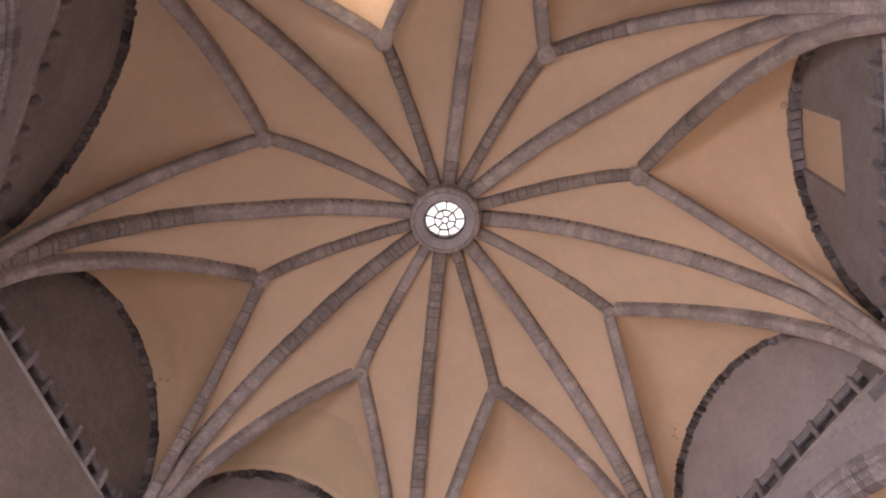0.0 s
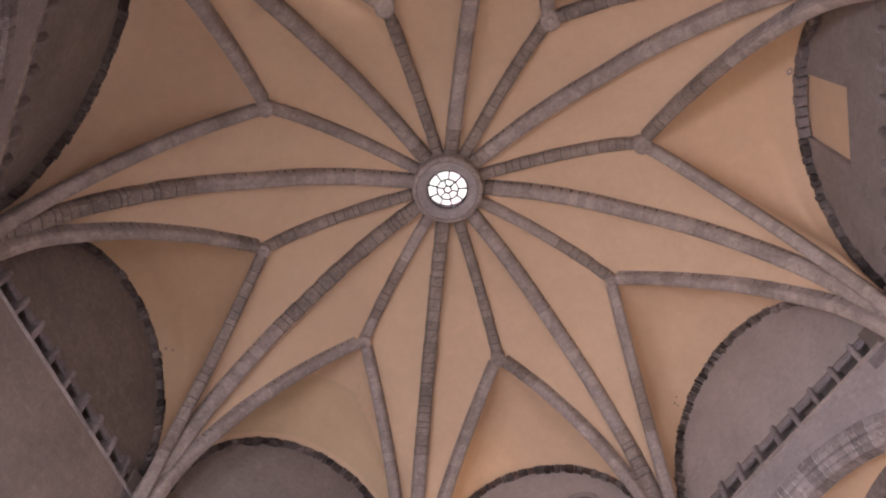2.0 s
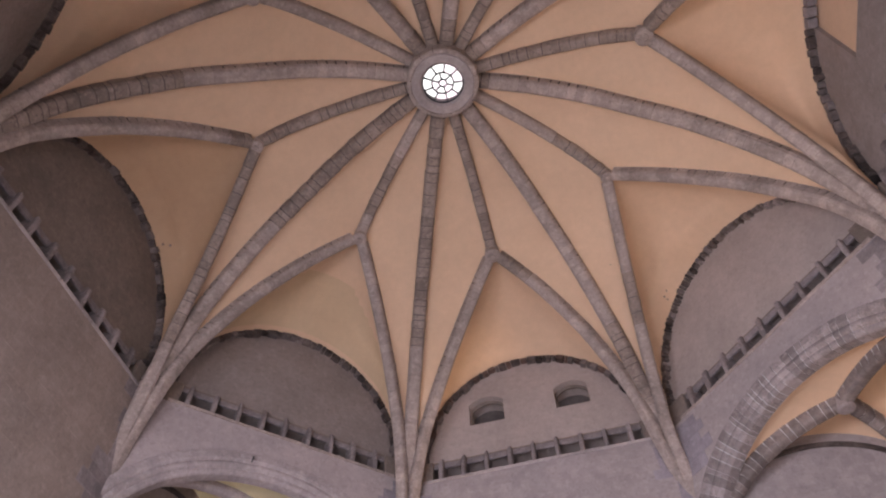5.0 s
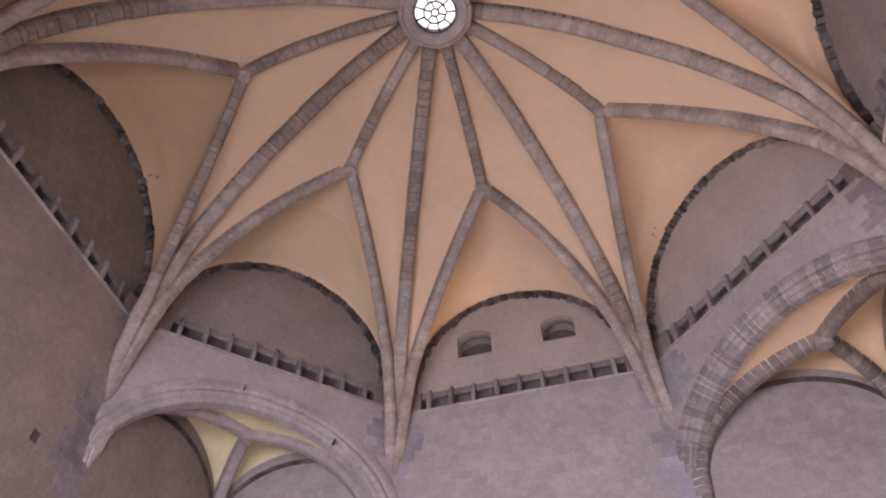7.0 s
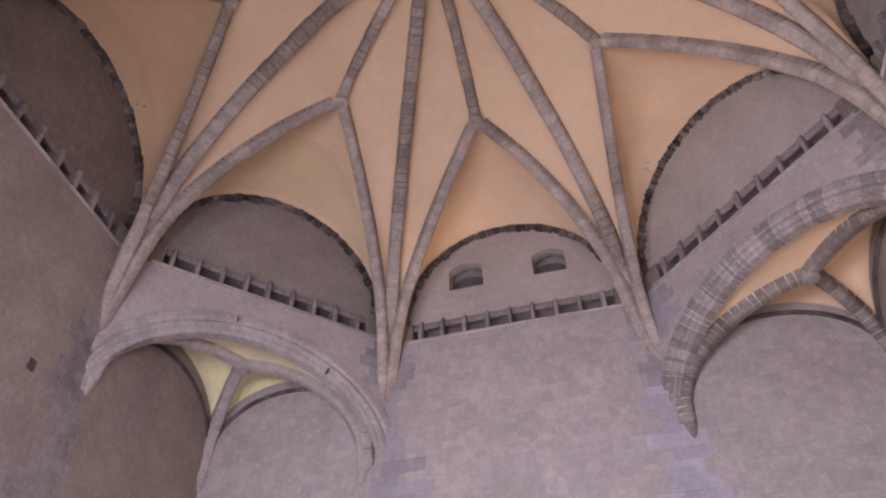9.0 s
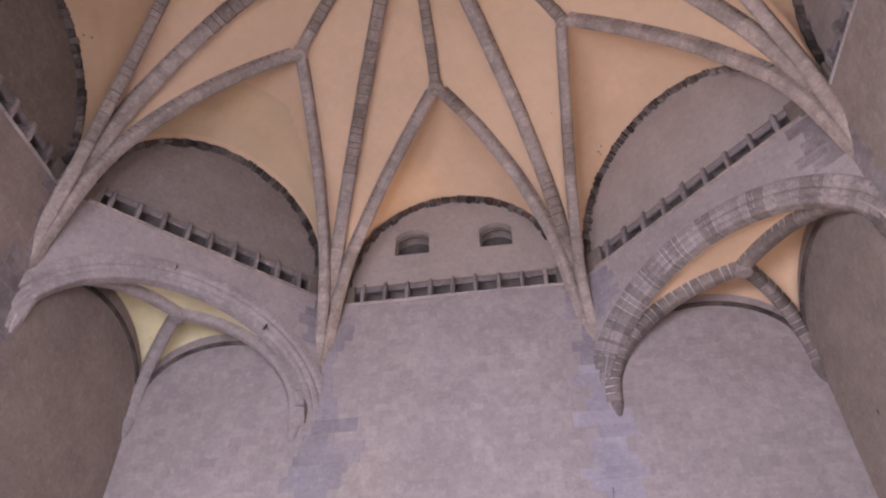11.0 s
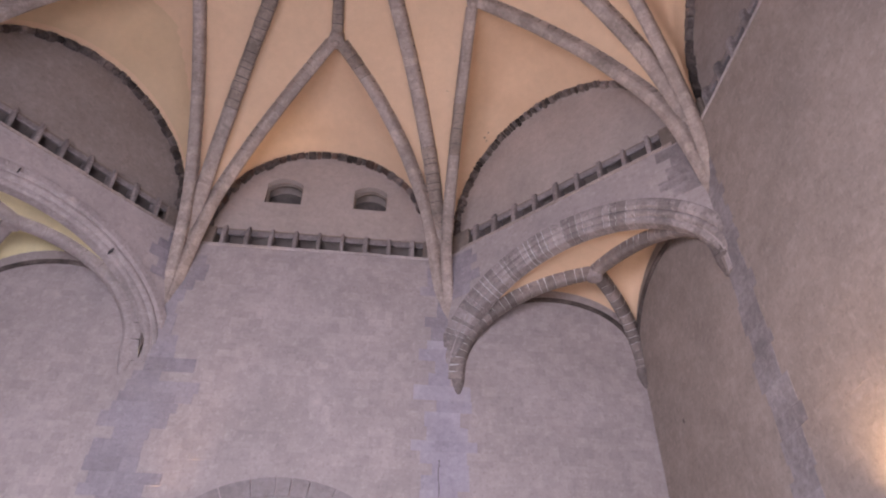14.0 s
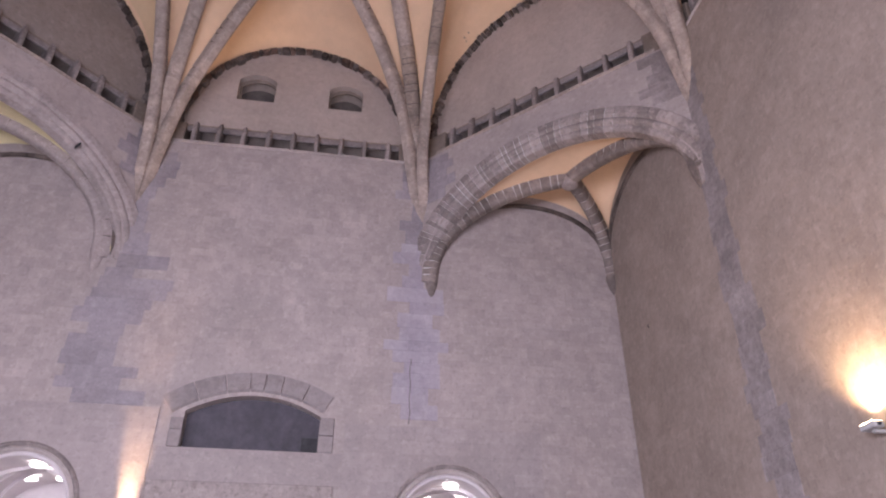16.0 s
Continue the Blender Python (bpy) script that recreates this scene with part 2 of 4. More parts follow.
def sweep(path, step, side, d0, d1, profile, cuts, squeeze=1.0, open_ends=0.0):
    """Draw a profile of (across, up) along part of a path; side is the horizontal direction across it."""
    bm = bmesh.new()
    rings = []
    for k in range(cuts + 1):
        p, t = curve_at(path, d0 + (d1 - d0) * k / cuts, step)
        up = side.cross(t).normalized()
        if up.z < 0 or (abs(up.z) < 0.02 and up.dot(p) < 0):
            up = -up
        back = open_ends * ((k == 0) - (k == cuts))
        rings.append([bm.verts.new(p + side * (a * squeeze) + up * (b * squeeze) + t * (back if b > 0.17 else 0)) for a, b in profile])
    for r0, r1 in zip(rings, rings[1:]):
        for i in range(len(profile)):
            j = (i + 1) % len(profile)
            bm.faces.new((r0[i], r0[j], r1[j], r1[i]))
    bm.faces.new(rings[0]), bm.faces.new(list(reversed(rings[-1])))
    return bm


def rib_of_stones(name, label, points, profile, stone, joint, group, mat=RIB, mortar=DARK, seed=0, flip=None, inset=0.022, old=None, bare=0.01):
    """A rib: a chain of cut stones along a curve, with a recessed mortar core."""
    rnd = random.Random(seed)
    pts = [Vector(p) for p in points]
    total = sum((b - a).length for a, b in zip(pts, pts[1:]))
    n = max(60, int(total / 0.1))
    path = spline(pts, n)
    length = sum((b - a).length for a, b in zip(path, path[1:]))
    step = length / (n - 1)
    side = Vector((pts[-1].y - pts[0].y, pts[0].x - pts[-1].x, 0)).normalized()
    ob = thing(name, label, "vault rib" if "rib" in name else "arch", group, at=path[0])
    c = Vector((sum(a for a, b in profile) / len(profile), sum(b for a, b in profile) / len(profile)))
    core = [(c.x + (a - c.x) * 0.97 - math.copysign(inset, a - c.x) * 0.5, b + (inset if b < c.y else -inset)) for a, b in profile]
    put(ob, part("mortar_core", sweep(path, step, side, bare, length - 0.01, core, max(10, int(length / 0.3))), mortar))
    d, f0, f1 = 0.0, *(old or (2, 2))
    new_stone, new_joint = stone, joint
    while d < length - 0.05:
        aged = f0 <= d / length < f1
        stone, joint = (0.36 if len(points) > 10 else 0.46, 0.036) if aged else (new_stone, new_joint)
        L = min(stone * (rnd.uniform(0.55, 1.6) if aged else rnd.uniform(0.75, 1.3)), length - d)
        joint *= rnd.choice((0.1, 0.5, 0.9, 1.2)) if mortar is LIME else rnd.uniform(0.5, 1.2)
        if length - d - L < stone * 0.4:
            L = length - d
        cuts = max(1, int(L / 0.28))
        put(ob, part("rib_stone", sweep(path, step, side, d + joint / 2, d + L - joint / 2, profile, cuts, rnd.uniform(0.945, 1.05) if aged else rnd.uniform(0.99, 1.01), rnd.uniform(0.0, 0.012) if aged else rnd.choice((0.008, 0.018, 0.03, 0.045))), OLD if aged else mat))
        d += L
    return ob, path


# ---- large structure ----
def arch_loop(s0, s1, z0, zs, zt, n=10):
    """An opening with a segmental head: sill z0, springing zs, crown zt."""
    c, h, w = (s0 + s1) / 2, zt - zs, (s1 - s0) / 2
    r = (w * w + h * h) / (2 * h)
    a = math.asin(min(1, w / r))
    if h > w:
        a = math.pi - a
    head = [(c + r * math.sin(a - 2 * a * k / n), zt - r + r * math.cos(a - 2 * a * k / n)) for k in range(n + 1)]
    return [(s0, z0), (s1, z0), *head]


LEDGE_Z = 20.28
GALLERY = {az: LEDGE_Z + (0.27 if az % 90 else 0.0) for az in (0, 45, 90, 135, 180, 225, 270, 315)}
fl = bmesh.new()
box(fl, lambda s, d, z: Vector((s, d, z)), -15, 15, -15, 15, -0.4, 0)
tagged(part("floor", fl, FLOOR), "worn grey stone paving of the hall", "floor", kind="structure")

NAMES = {0: "north", 90: "east", 180: "south", 270: "west"}
PORTALS = ((-6.57, 7.70), (6.43, 7.53))
PORTAL_R = 1.72
LOW_WIN = arch_loop(-2.14, 2.15, 8.0, 9.18, 9.78, 12)
# The south and west openings are unseen, added only for the fill lamps.
HOLES = {0: [LOW_WIN] + [arch_loop(c - PORTAL_R, c + PORTAL_R, 1.0, top - PORTAL_R, top - 0.001, 20) for c, top in PORTALS],
         180: [arch_loop(c - 2.0, c + 2.0, 2.4, 9.0, 10.4, 12) for c in (10.5, 2.5, -9.5)],
         270: [arch_loop(-10.2 - 2.0, -10.2 + 2.0, 2.4, 9.0, 10.4, 12)]}
WALLS = {}
for az, word in NAMES.items():
    place = lambda s, d, z, az=az: on_side(az, s, d, z)
    w = 14.6 if az in (0, 180) else HALF + 0.02
    bm = slab(place, [(-w, -0.2), (w, -0.2), (w, LEDGE_Z - 0.14), (-w, LEDGE_Z - 0.14)], HOLES.get(az, []), 0.025, 1.5)
    # East and west walls: browner stone, with dimmer light put into the colour.
    WALLS[az] = tagged(part("wall_" + word, bm, EARTH_DIM if az in (90, 270) else TUFF), "tall weathered " + ("brown" if az in (90, 270) else "pinkish grey") + " tuff wall of the hall", "wall", kind="structure")


def ellipse(a, b, z0, n, f=1.0):
    return [(-a * math.cos(math.pi * k / n), z0 + b * math.sin(math.pi * k / n) ** f) for k in range(n + 1)]


SQ_Z, SQ_A, SQ_B = 14.55, 5.2, 3.9
for az in (45, 135, 225, 315):
    place = lambda s, d, z, az=az: on_side(az, s, d, z)
    half = HALF * TAN
    under = ellipse(half - 0.02, SQ_B + 0.5, SQ_Z, 28)
    bm = slab(place, [(half, GALLERY[az] - 0.14), (-half, GALLERY[az] - 0.14)] + under, [], 0.02, 0.5)
    WALLS[az] = tagged(part("wall_squinch", bm, TUFF), "grey tuff wall carried on an arch across the corner", "wall", kind="structure")

# Lunette walls over the gallery, their niches, the gallery's back.
NICHES = {0: [arch_loop(-2.72, -1.14, 23.10, 24.28, 24.64), arch_loop(1.18, 2.66, 23.10, 24.20, 24.54)],
          90: [[(-1.0, 23.5), (1.64, 23.5), (1.5, 26.75), (-0.9, 26.75)]]}
LUN_D = 0.40
LUNETTES = {}
for az in SIDES:
    place = lambda s, d, z, az=az: on_side(az, s, d, z)
    w = (HALF + LUN_D) * TAN + 0.05
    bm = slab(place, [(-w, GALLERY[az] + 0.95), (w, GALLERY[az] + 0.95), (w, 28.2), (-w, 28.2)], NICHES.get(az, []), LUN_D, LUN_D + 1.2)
    # Tone by bay: how much light falls there goes into the plaster colour.
    wall = LUNETTES[az] = tagged(part("wall_lunette", bm, PALE if az in (0, 45) else LUNETTE_HALFLIT if az in (90, 225, 315) else LUNETTE), "rough brown plastered lunette wall under the vault", "wall", kind="structure")
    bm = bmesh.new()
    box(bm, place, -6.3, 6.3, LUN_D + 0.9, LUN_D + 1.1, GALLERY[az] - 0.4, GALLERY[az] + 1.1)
    # The passage's depth of shade is in this back's colour.
    part("passage_back", bm, RECESS_SHADE, wall)
    bm = bmesh.new()
    box(bm, place, -5.4, 5.4, 0.29, 0.42, GALLERY[az] + 0.74, GALLERY[az] + 0.98, 0.02)
    part("lintel_beam", bm, GREYQ, wall, "grey stone lintel over the gallery openings")
    for hole in NICHES.get(az, [])[:2 if az == 0 else 0]:
        h0, h1 = min(p[0] for p in hole), max(p[0] for p in hole)
        g0, g1 = min(p[1] for p in hole), max(p[1] for p in hole)
        bm = slab(place, [(h0 - 0.05, g0 - 0.05), (h1 + 0.05, g0 - 0.05), (h1 + 0.05, g1 + 0.05), (h0 - 0.05, g1 + 0.05)], [arch_loop(h0 + 0.10, h1 - 0.02, g0 + 0.01, g1 - 0.52, g1 - 0.16)], LUN_D + 0.30, LUN_D + 0.38)
        # Darker plaster than the wall around it, imitating shade in the niche head.
        part("niche_lining", bm, LUNETTE, wall)
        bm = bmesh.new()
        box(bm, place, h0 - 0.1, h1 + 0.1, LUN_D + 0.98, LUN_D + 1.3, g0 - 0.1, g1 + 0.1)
        part("niche_back", bm, RECESS_SHADE, wall, "back of the niche, coloured dark as in shade")
    bm = bmesh.new()
    box(bm, place, -5.6, 5.6, 0.03, LUN_D + 1.0, GALLERY[az] - 0.3, GALLERY[az] - 0.13)
    part("passage_floor", bm, LUNETTE, wall)
    bm = bmesh.new()
    box(bm, place, -5.5, 5.5, LUN_D - 0.06, LUN_D + 0.1, GALLERY[az] + 0.95, GALLERY[az] + 1.13, 0.05)
    part("lintel_lip", bm, LUNETTE, wall)

# ---- vault curves, as (distance from the axis, height) or (distance from the corner, height) ----
MAIN = ((14.0, 14.7), (13.96, 17.2), (13.72, 19.6), (13.0, 21.5), (12.12, 23.37), (10.78, 25.02), (9.1, 26.52), (7.27, 27.56), (5.52, 28.47), (3.58, 29.02), (1.35, 29.23))
TIER = ((0.23, 14.9), (0.4, 17.5), (0.85, 19.93), (1.38, 21.73), (2.18, 23.08), (3.44, 24.7), (5.1, 26.2), (6.42, 27.1), (7.34, 27.62))
# The corners are not quite even: degrees and metres by which each departs.
UNEVEN = {22.5: (-0.9, 0.15), 67.5: (1.7, 0.21), 112.5: (1.7, 0.04), 157.5: (-0.15, 0.0), 202.5: (-0.9, 0.03), 247.5: (-0.15, 0.28), 292.5: (-1.45, -0.15), 337.5: (-0.1, 0.08)}
RIDGE = ((7.6, 27.75), (6.3, 28.55), (4.4, 29.1), (2.8, 29.28), (1.35, 29.3))
BOSS = {0: (0.01, 7.86, 27.6), 45: (5.57, 5.48, 27.7), 90: (7.82, -0.04, 27.7), 135: (5.44, -5.54, 27.7), 180: (-0.08, -7.65, 27.67),
        225: (-5.54, -5.50, 27.67), 270: (-7.91, -0.01, 27.72), 315: (-5.46, 5.44, 27.8)}


def flat(az, r, z):
    q = radians(az)
    return Vector((r * math.sin(q), r * math.cos(q), z))


def main_curve(az):
    turn, out = UNEVEN[az % 360]
    pts = []
    for r, z in MAIN:
        f = max(0.0, min(1.0, (19.6 - z) / 4.6))
        pts.append(flat(az + turn * (1 - f), r * (1 + out * (1 - f) / 13 * (r - 1.35) / 12.5) + 0.4 * f, z))
    return pts


def ridge_curve(az):
    b = Vector(BOSS[az])
    end = flat(az, 1.35, 29.3)
    out = []
    for r, z in RIDGE:
        f = (r - 1.35) / (7.6 - 1.35)
        out.append(Vector((end.x + (b.x - end.x) * f, end.y + (b.y - end.y) * f, z + (b.z - 27.7) * f)))
    return out


# Sideways bow of each branch rib in metres, by bay and corner.
BOW = {(0, 22.5): -0.15, (0, 337.5): -0.15, (45, 22.5): -0.05, (45, 67.5): 0.2, (90, 112.5): 0.05, (315, 337.5): 0.05, (315, 292.5): 0.05, (270, 292.5): -0.1,
       (225, 247.5): 0.18, (225, 202.5): -0.05, (180, 202.5): 0.2, (180, 157.5): -0.1, (135, 157.5): 0.15, (135, 112.5): -0.25}


def tier_curve(corner_az, az):
    b, c = Vector(BOSS[az]), flat(corner_az + UNEVEN[corner_az % 360][0], CORNER - 0.05 + UNEVEN[corner_az % 360][1], 0)
    out = []
    for d, z in TIER:
        bow = Vector((b.y - c.y, c.x - b.x, 0)).normalized() * BOW.get((az, corner_az % 360), 0.0) * math.sin(math.pi * min(1.0, d / 7.5))
        f, g = d / 7.5, max(0.0, min(1.0, (19.9 - z) / 4.6))
        p = Vector((c.x + (b.x - c.x) * f, c.y + (b.y - c.y) * f, z + (b.z - 27.7) * f)) + bow
        out.append(p.lerp(Vector((*(flat(corner_az, CORNER + 0.3, 0) * 0.96 + flat(az, CORNER, 0) * 0.04).xy, z)), g))
    return out


def lifted(path, by):
    """The path moved up, square to itself, onto the web's face."""
    out = []
    for i, p in enumerate(path):
        t = (path[min(i + 1, len(path) - 1)] - path[max(0, i - 1)]).normalized()
        side = Vector((t.y, -t.x, 0))
        up = side.cross(t).normalized() if side.length > 1e-6 else Vector((0, 0, 1))
        out.append(p + (up if up.z > 0 else -up) * by)
    return out


# Each lunette's arch: half width, rise, springing height, shift along the wall.
ARCHES = {0: (4.76, 4.92, 21.48, -0.05), 45: (5.09, 5.33, 21.53, -0.12), 90: (4.79, 5.14, 21.68, 0.16), 135: (4.95, 5.25, 21.55, 0.0),
          180: (4.8, 5.0, 21.5, 0.0), 225: (4.95, 5.46, 21.62, 0.0), 270: (4.88, 4.98, 21.76, 0.08), 315: (4.96, 5.10, 21.48, -0.02)}
ARCH_FACE = 0.14


def arch_point(az, angle, depth, inset=0.0):
    a, b, h, c = ARCHES[az]
    return on_side(az, c - (a - inset) * math.cos(angle), depth, h + (b - inset) * math.sin(angle))


def wall_arch(az, n, depth=ARCH_FACE + 0.05):
    """The lunette's arch from one corner to the other."""
    a, b, h, c = ARCHES[az]
    pts = [on_side(az, -5.15, depth, 19.4), on_side(az, c - a - 0.06, depth, h - 0.7)] + [arch_point(az, math.pi * k / 16, depth) for k in range(17)] + [on_side(az, c + a + 0.06, depth, h - 0.7), on_side(az, 5.15, depth, 19.4)]
    return spline(pts, n)


def grid_mesh(bm, rows):
    vs = [[bm.verts.new(p) for p in row] for row in rows]
    for a, b in zip(vs, vs[1:]):
        for i in range(len(a) - 1):
            bm.faces.new((a[i], a[i + 1], b[i + 1], b[i]))


def three_sided(bm, base, left, right, m=18):
    """A curved web between a base curve and two sides that meet at a point."""
    n = len(base)
    L, R = spline(left, m), spline(right, m)
    rows = []
    for i in range(m):
        u = i / (m - 1)
        row = []
        for k in range(n):
            v = k / (n - 1)
            p = base[k] * (1 - u) + L[-1] * u + L[i] * (1 - v) + R[i] * v - ((base[0] * (1 - v) + base[-1] * v) * (1 - u) + L[-1] * u)
            row.append(p)
        rows.append(row)
    grid_mesh(bm, rows)


LIFT = 0.37
bm = bmesh.new()
for az in SIDES:
    ridge = lifted(spline(ridge_curve(az), 30), LIFT)
    for sign in (-1, 1):
        main = lifted(spline(main_curve(az + sign * 22.5)[2:], 60), LIFT + 0.10)
        tier = lifted(spline(tier_curve(az + sign * 22.5, az)[2:], 36), LIFT)
        outer = spline(tier + ridge[1:], 60)
        rows = []
        for i in range(60):
            rows.append([main[i].lerp(outer[i], k / 8) + Vector((0, 0, 0.22 * math.sin(math.pi * k / 8) * min(1, i / 15) * min(1, (59 - i) / 12))) for k in range(9)])
        grid_mesh(bm, rows)
    left = lifted(spline(tier_curve(az - 22.5, az)[2:], 36), LIFT)
    right = lifted(spline(tier_curve(az + 22.5, az)[2:], 36), LIFT)
    base = wall_arch(az, 41)
    three_sided(bm, base, [base[0], *left[4:]], [base[-1], *right[4:]], 24)
CEILING = tagged(part("ceiling", bm, PLASTER, smooth=True), "peach plastered webs of the star vault", "ceiling", kind="structure")

# West web darkened in colour for dimmer light; older ochre plaster north-west.
for az in (270, 315):
    base = wall_arch(az, 41)
    left = lifted(spline(tier_curve(az - 22.5, az)[2:], 36), LIFT)
    right = lifted(spline(tier_curve(az + 22.5, az)[2:], 36), LIFT)
    full = bmesh.new()
    three_sided(full, base, [base[0], *left[4:]], [base[-1], *right[4:]], 24)
    full.verts.ensure_lookup_table()
    grid = [[full.verts[i * 41 + k].co + Vector((0, 0, -0.012)) for k in range(41)] for i in range(24)]
    full.free()
    bm = bmesh.new()
    for i in range(23):
        for k in range(40):
            if az != 315 or 1 <= i < min(14, 9 + 0.28 * k) and k < 34 - 0.9 * max(0, i - 3):
                bm.faces.new([bm.verts.new(grid[a][b]) for a, b in ((i, k), (i, k + 1), (i + 1, k + 1), (i + 1, k))])
    bmesh.ops.remove_doubles(bm, verts=bm.verts, dist=0.001)
    part("plaster_patch", bm, OCHRE_DIM if az == 270 else OCHRE_PALE, CEILING, "browner plaster tone, darkened as in dimmer light" if az == 270 else "older ochre plaster", smooth=True)

# Roof over the vault, and the shaft of the oculus.
bm = bmesh.new()
n = 32
r0, r1, r2 = [], [], []
for k in range(n):
    a = 2 * math.pi * k / n
    big = 16 / max(abs(math.cos(a)), abs(math.sin(a)))
    r0.append((2.8 * math.cos(a), 2.8 * math.sin(a)))
    r2.append((1.0 * math.cos(a), 1.0 * math.sin(a)))
    r1.append((big * math.cos(a), big * math.sin(a)))
for k in range(n):
    j = (k + 1) % n
    quad = lambda z, a, b: [bm.verts.new((*a[k], z)), bm.verts.new((*a[j], z)), bm.verts.new((*b[j], z)), bm.verts.new((*b[k], z))]
    bm.faces.new(quad(31.0, r0, r1)), bm.faces.new(quad(31.4, r0, r1))
    bm.faces.new([bm.verts.new((*r2[k], 29.05)), bm.verts.new((*r2[j], 29.05)), bm.verts.new((*r0[j], 31.4)), bm.verts.new((*r0[k], 31.4))])
tagged(part("roof", bm, LUNETTE), "plain roof slab over the stone vault", "roof", kind="structure")
for az in (0, 90, 180, 270):
    bm = bmesh.new()
    box(bm, lambda s, d, z, az=az: on_side(az, s, d, z), -16, 16, 1.55, 1.9, LEDGE_Z - 0.5, 31.2)
    part("upper_wall", bm, LUNETTE, WALLS[az])
# ---- ribs, bosses and oculus ----
HALF_P = [(0.06, 0.0), (0.15, 0.008), (0.215, 0.04), (0.245, 0.085), (0.25, 0.12), (0.272, 0.135), (0.285, 0.19), (0.295, 0.62)]
MAIN_P = [(a * 1.05, b) for a, b in HALF_P] + [(-a * 1.05, b) for a, b in reversed(HALF_P)]
SLIM_P = [(a * 0.79, b * 0.87) for a, b in MAIN_P]
# Stretches of each rib, from its foot, that are older and more open-jointed.
OLD_MAIN = {0: (0.30, 0.47), 3: (0.94, 1.0), 5: (0.27, 0.60), 6: (0.62, 1.0), 7: (0.5, 1.0)}
OLD_RIDGE = {0: (0, 1), 1: (0, 0.35), 2: (0, 1), 3: (0, 1), 4: (0, 1), 6: (0, 1), 7: (0.1, 0.6)}
OLD_BRANCH = {(0, 1): (0.87, 0.97), (2, 1): (0.68, 1.0), (6, 1): (0.45, 1.0), (3, -1): (0.8, 1.0), (6, -1): (0.94, 1.0), (1, -1): (0.6, 0.75)}
for i, az in enumerate(SIDES):
    rib_of_stones("main_rib", "long moulded grey stone rib from corner to oculus", main_curve(az + 22.5), MAIN_P, 0.37, 0.007, "main ribs of the vault", seed=i, old=OLD_MAIN.get(i, (0.955, 1.0)))
    rib_of_stones("ridge_rib", "short jointed grey stone rib from oculus to boss", ridge_curve(az), SLIM_P, 0.6, 0.006, "ridge ribs of the vault", seed=20 + i, old=OLD_RIDGE.get(i))
    for sign in (-1, 1):
        rib_of_stones("branch_rib", "forked grey stone rib from corner to boss", tier_curve(az + sign * 22.5, az), SLIM_P, 0.35, 0.007, "branch ribs of the vault", seed=40 + 2 * i + sign, old=OLD_BRANCH.get((i, sign)))


def lathe(bm, at, profile, n=24):
    rings = [[bm.verts.new(Vector(at) + Vector((r * math.cos(2 * math.pi * k / n), r * math.sin(2 * math.pi * k / n), z))) for k in range(n)] for r, z in profile]
    for a, b in zip(rings, rings[1:]):
        for k in range(n):
            j = (k + 1) % n
            bm.faces.new((a[k], a[j], b[j], b[k]))
    return rings


BOSS_SIZE = {45: 0.74, 225: 0.9, 270: 0.78, 315: 0.9}
for az, b in BOSS.items():
    big = BOSS_SIZE.get(az, 1.0)
    ob = thing("vault_boss", ("round carved" if big > 0.95 else "small plain") + " grey stone boss where three ribs meet", "boss", "bosses of the vault", at=b)
    bm = bmesh.new()
    rings = lathe(bm, b, [(r * big, z if z > 0 else z * big * big) for r, z in ((0.30, 0.5), (0.33, 0.1), (0.36, 0.03), (0.36, -0.08), (0.31, -0.13), (0.24, -0.14))])
    bm.faces.new(rings[-1])
    drum = put(ob, part("drum", bm, RIB))
    bm = bmesh.new()
    rings = lathe(bm, b, [(0.15 * big, -0.13 * big * big), (0.15 * big, -0.17 * big), (0.09 * big, -0.20 * big)], 12)
    bm.faces.new(rings[-1])
    part("rosette", bm, RIB, drum)

OC_Z = 28.72
oc = thing("oculus", "round grey stone ring with a leaded glass roundel", "oculus", at=(0, 0, OC_Z))
bm = bmesh.new()
lathe(bm, (0, 0, OC_Z), [(1.30, 0.9), (1.27, 0.05), (1.22, 0.0), (0.92, 0.02), (0.89, 0.06), (0.85, 0.10), (0.83, 0.5), (0.95, 0.9)], 64)
put(oc, part("inner_ring", bm, LEDGE))
for k in range(16):
    bm = bmesh.new()
    a0, a1 = 2 * math.pi * (k + 0.022) / 16, 2 * math.pi * (k + 0.978) / 16
    prof = [(1.26, 0.03), (1.30, -0.02), (1.40, 0.0), (1.45, 0.06), (1.47, 0.8), (1.26, 0.8)]
    rings = []
    for j in range(5):
        a = a0 + (a1 - a0) * j / 4
        rings.append([bm.verts.new((r * math.cos(a), r * math.sin(a), OC_Z + z)) for r, z in prof])
    for p, q in zip(rings, rings[1:]):
        for i in range(len(prof)):
            h = (i + 1) % len(prof)
            bm.faces.new((p[i], p[h], q[h], q[i]))
    bm.faces.new(rings[0]), bm.faces.new(list(reversed(rings[-1])))
    put(oc, part("ring_stone", bm, RIB))
def glass_pane(r0, r1, a0, a1, mat):
    bm = bmesh.new()
    n = max(3, int((a1 - a0) / 0.12))
    rows = [[bm.verts.new((r * math.cos(a0 + (a1 - a0) * k / n), r * math.sin(a0 + (a1 - a0) * k / n), OC_Z + z)) for k in range(n + 1)] for r, z in ((r0, 0.195), (r1, 0.195), (r1, 0.203), (r0, 0.203))]
    for p, q in zip(rows, rows[1:] + rows[:1]):
        for k in range(n):
            bm.faces.new((p[k], p[k + 1], q[k + 1], q[k]))
    for k in (0, n):
        bm.faces.new([row[k] for row in rows])
    pane = put(oc, part("pane", bm, mat))
    pane.visible_shadow = False


